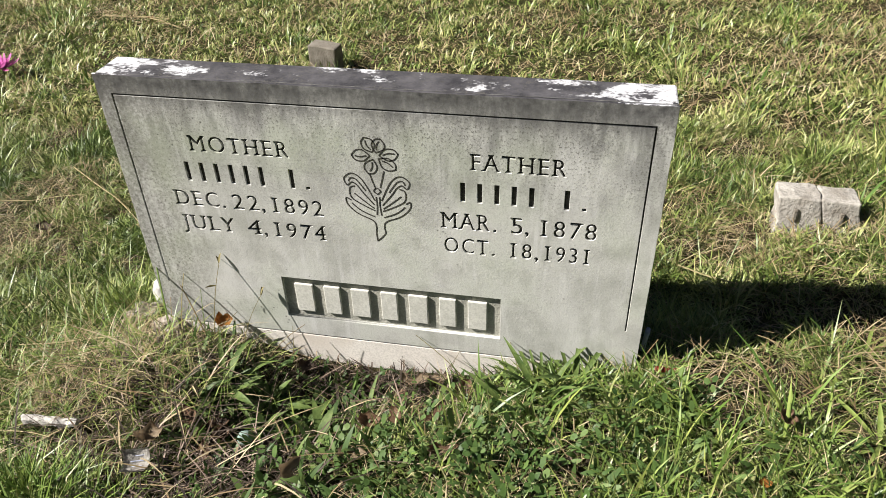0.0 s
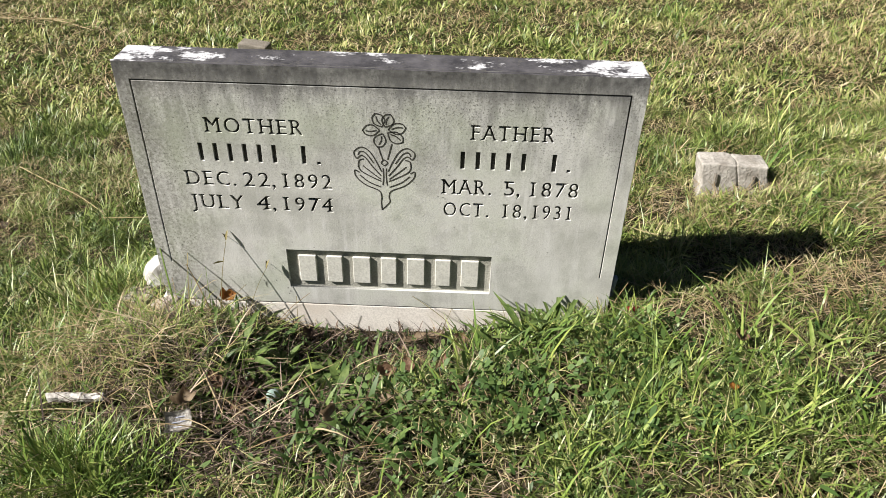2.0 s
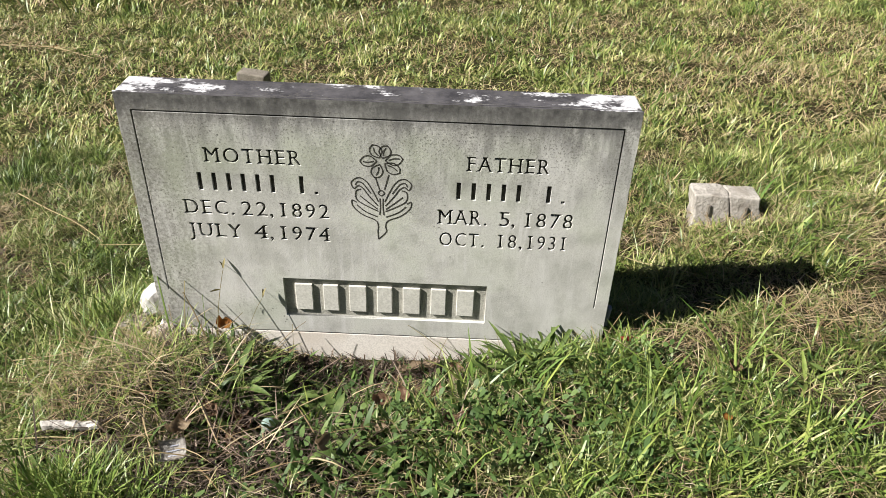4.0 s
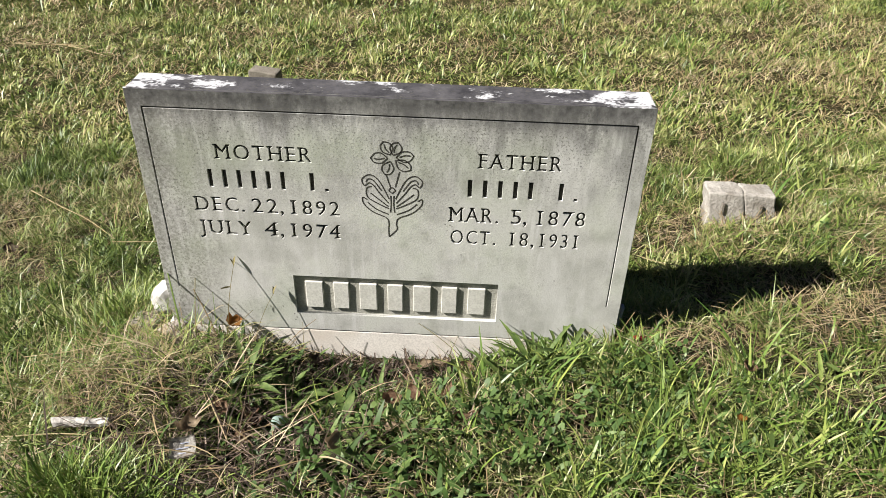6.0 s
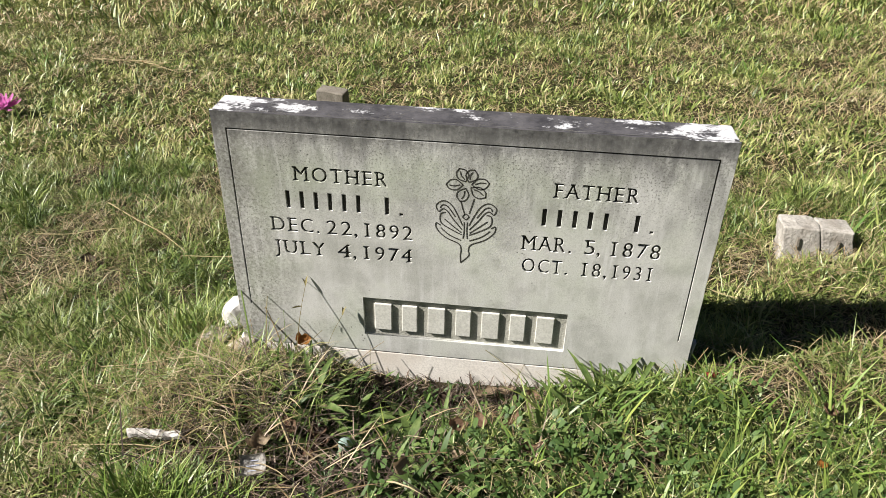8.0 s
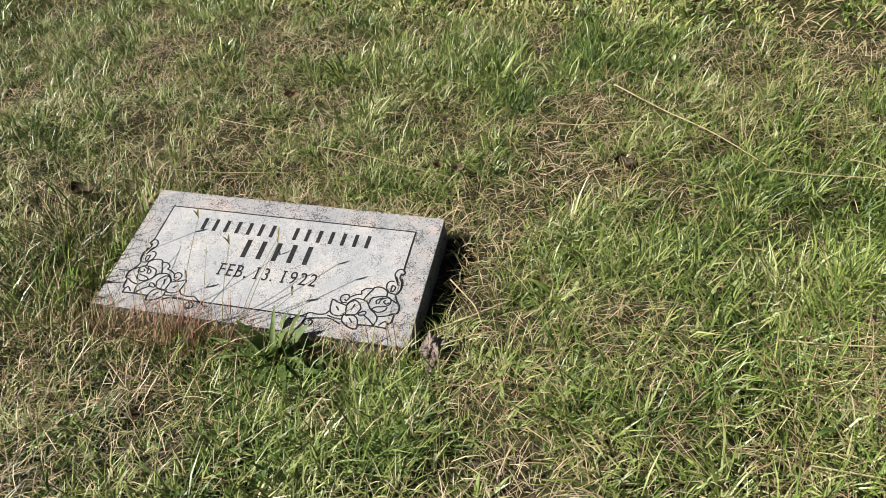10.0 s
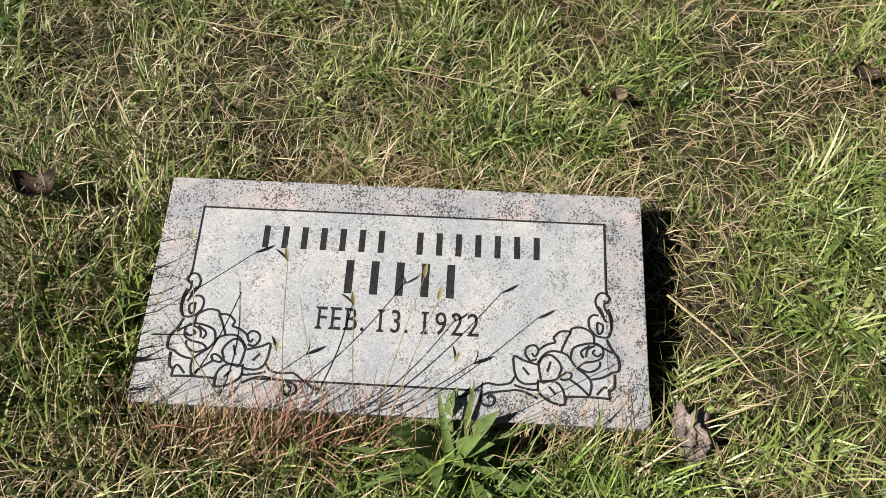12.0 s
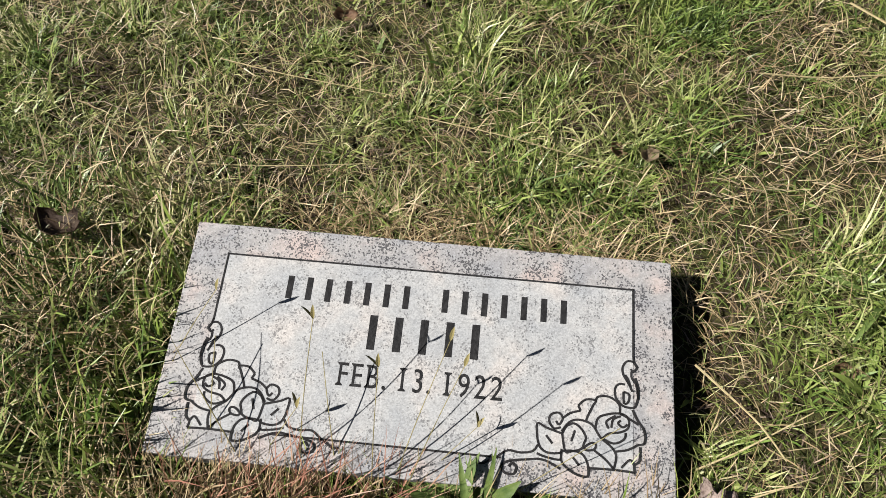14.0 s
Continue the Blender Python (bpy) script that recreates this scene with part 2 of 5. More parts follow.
FARSTONE = simple_stone("grey_stone", (0.22, 0.22, 0.235), (0.34, 0.34, 0.355), 12, 200, 0.4)
WHITE = simple_stone("white_quartz", (0.66, 0.64, 0.62), (0.84, 0.83, 0.81), 25, 120, 0.6)
QUARTZ_DIRTY = simple_stone("stained_quartz", (0.44, 0.36, 0.29), (0.66, 0.62, 0.58), 30, 120, 0.7)
GRANITE = granite_material("speckled_granite", True)
PANEL_GRANITE = granite_material("steeled_granite", True, True)
ROUGH_GRANITE = granite_material("rough_granite", False)
PAINT = simple_stone("black_stone_paint", (0.015, 0.015, 0.017), (0.035, 0.035, 0.038), 120)


def leaf_material(name, a, b, share=0.2):
    m = Mat(name, 0.6, 0.3)
    a, b = tone(a), tone(b)
    col = m.ramp(m.noise(70, 4, m.coords()), (0.3, a), (0.7, b))
    return m.color(col).bump(m.noise(180, 3, m.coords()), 0.5, 0.002).thin(share, col).m


DEAD = leaf_material("dead_leaf", (0.22, 0.12, 0.075), (0.44, 0.29, 0.19))
DEAD_DARK = leaf_material("dark_dead_leaf", (0.055, 0.036, 0.027), (0.14, 0.095, 0.07), 0.08)
DEAD_PALE = leaf_material("pale_dead_leaf", (0.34, 0.25, 0.16), (0.55, 0.44, 0.31))
ORANGE = leaf_material("orange_leaf", (0.42, 0.17, 0.04), (0.62, 0.30, 0.08))
RED = leaf_material("red_plastic", (0.30, 0.03, 0.03), (0.48, 0.07, 0.06))
PINK = leaf_material("magenta_petal", (0.95, 0.26, 0.72), (1.15, 0.55, 1.0), 0.35)
LIME = leaf_material("fresh_weed_leaf", (0.20, 0.29, 0.06), (0.36, 0.43, 0.12), 0.25)
DEADSTEM = blade_material("dead_weed_stem", [(0.0, (0.022, 0.016, 0.010)), (0.5, (0.070, 0.050, 0.028)), (0.8, (0.17, 0.125, 0.070)), (1.0, (0.46, 0.37, 0.23))], 0.3, 9, 0.05, 0.6, shift=0.13)
CLOVER = blade_material("clover_leaf", [(0.0, (0.045, 0.095, 0.018)), (0.5, (0.095, 0.170, 0.034)), (1.0, (0.19, 0.27, 0.06))], 0.35, 7, 0.2, 0.5, 0.3)
PLANT = leaf_material("plantain_leaf", (0.070, 0.130, 0.030), (0.19, 0.26, 0.070), 0.2)
TWIG = leaf_material("bleached_stem", (0.38, 0.31, 0.16), (0.60, 0.51, 0.30), 0.05)
STALKMAT = leaf_material("grass_stalk_skin", (0.20, 0.17, 0.07), (0.36, 0.31, 0.14), 0.1)
BARK = simple_stone("grey_brown_bark", (0.15, 0.11, 0.095), (0.42, 0.34, 0.31), 60, 240, 0.9, (0.10, 0.07, 0.055))
PLASTIC = simple_stone("dirty_white_plastic", (0.54, 0.50, 0.46), (0.86, 0.83, 0.80), 45, 200, 0.7, (0.40, 0.34, 0.27))
PAPERMAT = simple_stone("wet_white_paper", (0.58, 0.54, 0.50), (0.80, 0.78, 0.74), 60, 240, 0.6, (0.42, 0.33, 0.27))
MINT = simple_stone("pale_green_glass_ball", (0.22, 0.33, 0.29), (0.42, 0.52, 0.48), 60, 200, 0.2)
BLUEWHITE = simple_stone("bluish_white_plastic", (0.42, 0.46, 0.60), (0.58, 0.62, 0.74), 50)


# ---- helpers for building ----
LATTICE = np.random.default_rng(12).random((256, 256))


def cells(x, y, size, seed=0):
    """Smooth random lumps of that size in metres, between 0 and 1."""
    u, v = np.asarray(x) / size + 31.7 * seed, np.asarray(y) / size + 17.3 * seed
    i, j = np.floor(u).astype(int), np.floor(v).astype(int)
    a, b = u - i, v - j
    a, b = a * a * (3 - 2 * a), b * b * (3 - 2 * b)
    return (LATTICE[i & 255, j & 255] * (1 - a) + LATTICE[(i + 1) & 255, j & 255] * a) * (1 - b) + (LATTICE[i & 255, (j + 1) & 255] * (1 - a) + LATTICE[(i + 1) & 255, (j + 1) & 255] * a) * b


def ground_z(x, y):
    dip = 0.115 * np.exp(-(((x + 1.1) / 0.6) ** 2) - ((y + 0.12) / 0.45) ** 2)
    hollow = 0.060 * np.exp(-(((x - 0.52) / 0.30) ** 4) - ((y + 0.05) / 0.12) ** 2)
    trench = 0.045 * np.exp(-(((x - 1.0) / 0.14) ** 2) - ((y - 0.22) / 0.15) ** 2)
    mound = 0.045 * np.exp(-(((x - 0.02) / 0.2) ** 2) - ((y + 0.15) / 0.11) ** 2)
    pit = 0.055 * np.exp(-(((x - 0.35) / 0.13) ** 2) - ((y + 0.15) / 0.09) ** 2)
    fade = 1 / (1 + (np.hypot(x, y) / 14) ** 2)
    lumps = 0.020 * (cells(x, y, 0.21, 1) - 0.5) + 0.020 * (cells(x, y, 0.10, 2) - 0.5)
    return (-0.05 + 0.06 * x - 0.05 * y) * fade - dip - hollow - trench - pit + mound + lumps * np.exp(-((np.hypot(x, y) / 8) ** 2)) * (1 - 0.55 * np.clip(y - 0.5, 0, 1))


def gz(x, y, up=0.0):
    return (x, y, float(ground_z(x, y)) + up)


def mesh_of(name, bm, material, smooth=False):
    me = bpy.data.meshes.new(name)
    bm.to_mesh(me)
    bm.free()
    me.materials.append(material)
    if smooth:
        for p in me.polygons:
            p.use_smooth = True
    return me


def part(name, bm, material, parent, label="", smooth=False):
    """Links a bmesh (or a mesh) as one mesh object under a thing."""
    me = bm if isinstance(bm, bpy.types.Mesh) else mesh_of(name, bm, material, smooth)
    ob = new(name, me)
    ob.parent = parent
    return tagged(ob, label)


def thing(name, m, label, category, group=""):
    ob = new(name)
    ob.empty_display_size = 0.05
    ob.matrix_world = m
    return tagged(ob, label, category, group)


def single(name, bm, material, m, label, category, group="", smooth=False):
    ob = new(name, mesh_of(name, bm, material, smooth))
    ob.matrix_world = m
    return tagged(ob, label, category, group)


def block(x0, y0, z0, x1, y1, z1, bevel=0.003, rough=0.0, cuts=0, seed=0):
    bm = bmesh.new()
    bmesh.ops.create_cube(bm, size=1)
    for v in bm.verts:
        v.co = Vector((x0 + (v.co.x + 0.5) * (x1 - x0), y0 + (v.co.y + 0.5) * (y1 - y0), z0 + (v.co.z + 0.5) * (z1 - z0)))
    if bevel:
        bmesh.ops.bevel(bm, geom=bm.edges[:], offset=bevel, segments=2, affect="EDGES", profile=0.5)
    if cuts:
        bmesh.ops.subdivide_edges(bm, edges=[e for e in bm.edges if e.calc_length() > 0.03], cuts=cuts, use_grid_fill=True)
    if rough:
        for v in bm.verts:
            v.co += noise.noise_vector(v.co * 28 + Vector((seed, 0, 0))) * rough
    return bm


def rock(sx, sy, sz, rough=0.3, seed=0, sub=3):
    bm = bmesh.new()
    bmesh.ops.create_icosphere(bm, subdivisions=sub, radius=1)
    for v in bm.verts:
        d = 1 + rough * noise.noise(v.co * 1.4 + Vector((seed, 3, 1))) + 0.35 * rough * noise.noise(v.co * 4 + Vector((seed, 9, 2)))
        v.co = Vector((v.co.x * sx * d, v.co.y * sy * d, v.co.z * sz * d))
    return bm


def curve_path(pts, steps=5):
    """A smooth line through the points."""
    pts = [Vector(p) for p in pts]
    out = []
    for i in range(len(pts) - 1):
        a, b, c, d = pts[max(i - 1, 0)], pts[i], pts[i + 1], pts[min(i + 2, len(pts) - 1)]
        for k in range(steps):
            s = k / steps
            out.append(0.5 * (2 * b + (c - a) * s + (2 * a - 5 * b + 4 * c - d) * s * s + (3 * b - a - 3 * c + d) * s ** 3))
    return out + [pts[-1]]


def ribbon(bm, pts, width, depth):
    """A flat raised stroke in the x, y plane of a mesh, depth high."""
    n = len(pts)
    rows = []
    for i, p in enumerate(pts):
        d = (pts[min(i + 1, n - 1)] - pts[max(i - 1, 0)]).normalized()
        s = Vector((-d.y, d.x, 0)) * width / 2
        rows.append([bm.verts.new(p + s), bm.verts.new(p - s), bm.verts.new(p + s + Vector((0, 0, depth))), bm.verts.new(p - s + Vector((0, 0, depth)))])
    for a, b in zip(rows, rows[1:]):
        for i, j in ((2, 3), (3, 1), (0, 2)):
            bm.faces.new((a[i], a[j], b[j], b[i]))


def tube(bm, pts, r0, r1, sides=5):
    rows = []
    n = len(pts)
    for i, p in enumerate(pts):
        d = (pts[min(i + 1, n - 1)] - pts[max(i - 1, 0)]).normalized()
        u = d.orthogonal().normalized()
        w = d.cross(u)
        r = r0 + (r1 - r0) * i / (n - 1)
        rows.append([bm.verts.new(p + (u * math.cos(2 * math.pi * k / sides) + w * math.sin(2 * math.pi * k / sides)) * r) for k in range(sides)])
    for a, b in zip(rows, rows[1:]):
        for k in range(sides):
            bm.faces.new((a[k], a[(k + 1) % sides], b[(k + 1) % sides], b[k]))
    bm.faces.new(rows[0][::-1])
    bm.faces.new(rows[-1])


def serifed(loop, cap):
    """Adds short slab serifs where a long stem ends on the baseline or the cap line."""
    pts = []
    for i, p in enumerate(loop):  # drop points on a straight run
        o, q = loop[i - 1], loop[(i + 1) % len(loop)]
        if abs((p[0] - o[0]) * (q[1] - p[1]) - (p[1] - o[1]) * (q[0] - p[0])) > 1e-5:
            pts.append(Vector(p))
    n, out = len(pts), []
    wide, high = 0.125 * cap, 0.085 * cap

    def stem(a, b):
        d = b - a
        return abs(d.y) > 0.3 * cap and abs(d.x) < 0.6 * abs(d.y)

    for i, p in enumerate(pts):
        o, q = pts[i - 1], pts[(i + 1) % n]
        line = 0.0 if abs(p.y) < 0.02 * cap else p.y if abs(p.y - cap) < 0.02 * cap else None
        if line is None:
            out.append(p)
            continue
        inward = high if line == 0.0 else -high
        if abs(q.y - p.y) < 0.01 * cap and stem(p, o):
            side = -wide if q.x > p.x else wide
            out += [p + (o - p).normalized() * high * 1.6, Vector((p.x + side, line + inward * 0.7)), Vector((p.x + side, line))]
        elif abs(o.y - p.y) < 0.01 * cap and stem(p, q):
            side = wide if p.x > o.x else -wide
            out += [Vector((p.x + side, line)), Vector((p.x + side, line + inward * 0.7)), p + (q - p).normalized() * high * 1.6]
        else:
            out.append(p)
    return [(v.x, v.y) for v in out]


def text_mesh(words, y0, y1):
    """Built-in lettering with slab serifs, each word stretched to its own width, as one filled flat mesh."""
    loops, cap = [], 0.682
    for body, x0, x1 in words:
        cu = bpy.data.curves.new("lettering", "FONT")
        cu.body, cu.resolution_u, cu.space_character = body, 3, 1.22
        ob = new("lettering", cu)
        bpy.context.view_layer.update()
        me = bpy.data.meshes.new_from_object(ob.evaluated_get(bpy.context.evaluated_depsgraph_get()))
        bpy.data.objects.remove(ob)
        raw = outlines(me)
        raw = [serifed(lp, cap) for lp in raw]
        ax, bx = min(p[0] for lp in raw for p in lp), max(p[0] for lp in raw for p in lp)
        loops += [[(x0 + (x - ax) / (bx - ax) * (x1 - x0), y0 + y / cap * (y1 - y0)) for x, y in lp] for lp in raw]
    cu = bpy.data.curves.new("lettering", "CURVE")
    cu.dimensions, cu.fill_mode = "2D", "BOTH"
    for loop in loops:
        sp = cu.splines.new("POLY")
        sp.points.add(len(loop) - 1)
        for p, (x, y) in zip(sp.points, loop):
            p.co = (x, y, 0, 1)
        sp.use_cyclic_u = True
    ob = new("lettering", cu)
    bpy.context.view_layer.update()
    me = bpy.data.meshes.new_from_object(ob.evaluated_get(bpy.context.evaluated_depsgraph_get()))
    bpy.data.objects.remove(ob)
    return me


def outlines(me):
    """The closed border loops of a flat mesh."""
    bm = bmesh.new()
    bm.from_mesh(me)
    bmesh.ops.remove_doubles(bm, verts=bm.verts[:], dist=1e-6)
    nxt = {}
    for e in bm.edges:
        if len(e.link_faces) == 1:
            lp = e.link_loops[0]
            nxt[lp.vert.index] = lp.link_loop_next.vert.index
    bm.verts.ensure_lookup_table()
    loops = []
    while nxt:
        start, cur = next(iter(nxt.items()))
        loop = [start]
        del nxt[start]
        while cur != start and cur in nxt:
            loop.append(cur)
            cur = nxt.pop(cur)
        loops.append([(bm.verts[i].co.x, bm.verts[i].co.y) for i in loop])
    bm.free()
    return loops


def bars_of(body, x0, x1, y0, y1, fill=0.5):
    """Plain upright bars, one for each letter, as boxes (x0, y0, x1, y1)."""
    pitch = (x1 - x0) / len(body)
    out = []
    for i, ch in enumerate(body):
        if ch != " ":
            c = x0 + (i + 0.5) * pitch
            w = pitch * fill / 2
            out.append((c - w, y0, c + w, y1) if ch != "." else (c - 0.003, y0, c + 0.003, y0 + 0.005))
    return out


def rect(x0, y0, x1, y1):
    return [(x0, y0), (x1, y0), (x1, y1), (x0, y1)]


def cut_slab(name, loops, thick, bevel=0.0):
    """A slab whose outline is the first loop, pierced by the others."""
    cu = bpy.data.curves.new(name, "CURVE")
    cu.dimensions, cu.fill_mode = "2D", "BOTH"
    cu.extrude, cu.bevel_depth, cu.bevel_resolution, cu.offset = thick / 2 - bevel, bevel, 0, -bevel
    for loop in loops:
        sp = cu.splines.new("POLY")
        sp.points.add(len(loop) - 1)
        for p, (x, y) in zip(sp.points, loop):
            p.co = (x, y, 0, 1)
        sp.use_cyclic_u = True
    ob = new(name, cu)
    bpy.context.view_layer.update()
    me = bpy.data.meshes.new_from_object(ob.evaluated_get(bpy.context.evaluated_depsgraph_get()))
    bpy.data.objects.remove(ob)
    me.name = name
    # stand it up: x, y of the drawing become x, z; the front looks to -y
    me.transform(Matrix(((1, 0, 0, 0), (0, 0, -1, thick / 2), (0, 1, 0, 0), (0, 0, 0, 1))))
    return me


# ---- ground ----
def build_ground():
    def axis(lo, hi, fine):
        inner = np.arange(lo, hi + 1e-6, fine)
        out = [hi + d for d in (0.3, 0.8, 1.6, 3, 6, 12, 30, 80, 250, 900)]
        return np.concatenate([[lo - (d - hi) for d in out[::-1]], inner, out])

    xs, ys = axis(-3.2, 3.2, 0.03), axis(-1.6, 4.4, 0.03)
    X, Y = np.meshgrid(xs, ys)
    co = np.stack([X, Y, ground_z(X, Y)], -1).reshape(-1, 3)
    nx, ny = len(xs), len(ys)
    i = (np.arange(ny - 1)[:, None] * nx + np.arange(nx - 1)).ravel()
    me = bpy.data.meshes.new("ground")
    me.from_pydata(co.tolist(), [], np.stack([i, i + 1, i + nx + 1, i + nx], 1).tolist())
    me.materials.append(SOIL)
    for p in me.polygons:
        p.use_smooth = True
    tagged(new("ground", me), "dark soil and thatch under a sloping cemetery lawn", "ground", kind="structure")


build_ground()


# ---- headstone ----
STONE_W, STONE_TOP, STONE_LOW, STONE_DEEP = 0.883, 0.486, -0.011, 0.074
STONE_X = 0.010
READABLE = [  # words and points with x0 and x1, baseline, cap height line
    ([("MOTHER", 0.146, 0.316)], 0.362, 0.390), ([("DEC", 0.095, 0.1755), (".", 0.182, 0.187), ("22", 0.201, 0.2475), (",", 0.252, 0.258), ("1892", 0.2715, 0.360)], 0.256, 0.285),
    ([("JULY", 0.098, 0.195), ("4", 0.219, 0.244), (",", 0.248, 0.254), ("1974", 0.268, 0.359)], 0.207, 0.236),
    ([("FATHER", 0.605, 0.749)], 0.364, 0.392), ([("MAR", 0.557, 0.636), (".", 0.642, 0.647), ("5", 0.669, 0.688), (",", 0.692, 0.698), ("1878", 0.716, 0.802)], 0.255, 0.285),
    ([("OCT", 0.562, 0.634), (".", 0.640, 0.645), ("18", 0.670, 0.704), (",", 0.709, 0.715), ("1931", 0.725, 0.795)], 0.208, 0.237)]
BARRED = [("xxxxxx x.", 0.120, 0.353, 0.306, 0.341), ("xxxxx x.", 0.580, 0.793, 0.307, 0.341)]
POCKET = (0.263, 0.029, 0.656, 0.119)


def letters(me, material, parent, label):
    """Splits a line of lettering into one part for each letter."""
    bm = bmesh.new()
    bm.from_mesh(me)
    bmesh.ops.remove_doubles(bm, verts=bm.verts[:], dist=1e-6)
    left = set(bm.faces)
    while left:
        todo, found = [left.pop()], []
        while todo:
            f = todo.pop()
            found.append(f)
            for e in f.edges:
                for o in e.link_faces:
                    if o in left:
                        left.discard(o)
                        todo.append(o)
        piece = bmesh.new()
        made = {}
        for f in found:
            for v in f.verts:
                if v not in made:
                    made[v] = piece.verts.new(v.co)
            piece.faces.new([made[v] for v in f.verts])
        part("letter", piece, material, parent, label)
    bm.free()


def flower_strokes():
    """A carved lily on a stem with two pairs of scrolled leaves; x from the middle, y from the foot, in units of its height."""
    s = []
    c = Vector((0, 0.835, 0))
    for angle, length in ((115, 0.175), (68, 0.165), (8, 0.20), (-34, 0.205), (-110, 0.18), (182, 0.19)):
        a = radians(angle)
        tip, side = Vector((math.cos(a), math.sin(a), 0)) * length, Vector((-math.sin(a), math.cos(a), 0))
        s.append([c + tip * 0.2, c + tip * 0.5 + side * 0.05, c + tip * 0.85 + side * 0.042, c + tip * 0.98 + side * 0.006, c + tip, c + tip * 0.8 - side * 0.045, c + tip * 0.5 - side * 0.05, c + tip * 0.2])
        s.append([c + tip * 0.35, c + tip * 0.6 + side * 0.012, c + tip * 0.85 + side * 0.005])
    s.append([(-0.05, 0.66, 0), (-0.035, 0.60, 0), (-0.012, 0.53, 0)])
    s.append([(0.07, 0.70, 0), (0.05, 0.62, 0), (0.028, 0.54, 0)])
    s.append([(0.03, 0.507, 0), (0, 0.535, 0), (-0.03, 0.507, 0), (0, 0.478, 0), (0.03, 0.507, 0)])
    for m in (-1, 1):
        s.append([(m * 0.03, 0.415, 0), (m * 0.12, 0.60, 0), (m * 0.205, 0.66, 0), (m * 0.277, 0.61, 0), (m * 0.255, 0.545, 0), (m * 0.215, 0.575, 0), (m * 0.17, 0.55, 0), (m * 0.12, 0.476, 0), (m * 0.035, 0.37, 0)])
        s.append([(m * 0.10, 0.50, 0), (m * 0.17, 0.60, 0), (m * 0.22, 0.615, 0), (m * 0.24, 0.58, 0)])
        s.append([(m * 0.19, 0.54, 0), (m * 0.236, 0.517, 0), (m * 0.228, 0.425, 0), (m * 0.12, 0.353, 0), (m * 0.035, 0.312, 0)])
        s.append([(m * 0.20, 0.47, 0), (m * 0.12, 0.40, 0), (m * 0.04, 0.335, 0)])
        s.append([(m * 0.236, 0.40, 0), (m * 0.277, 0.42, 0), (m * 0.267, 0.353, 0), (m * 0.185, 0.27, 0), (m * 0.06, 0.21, 0), (m * 0.035, 0.148, 0), (m * 0.04, 0.086, 0), (-0.035, 0, 0)])
        s.append([(m * 0.23, 0.37, 0), (m * 0.15, 0.30, 0), (m * 0.04, 0.25, 0)])
        s.append([(m * 0.015, 0.45, 0), (m * 0.012, 0.36, 0), (m * 0.02, 0.27, 0)])
    return s


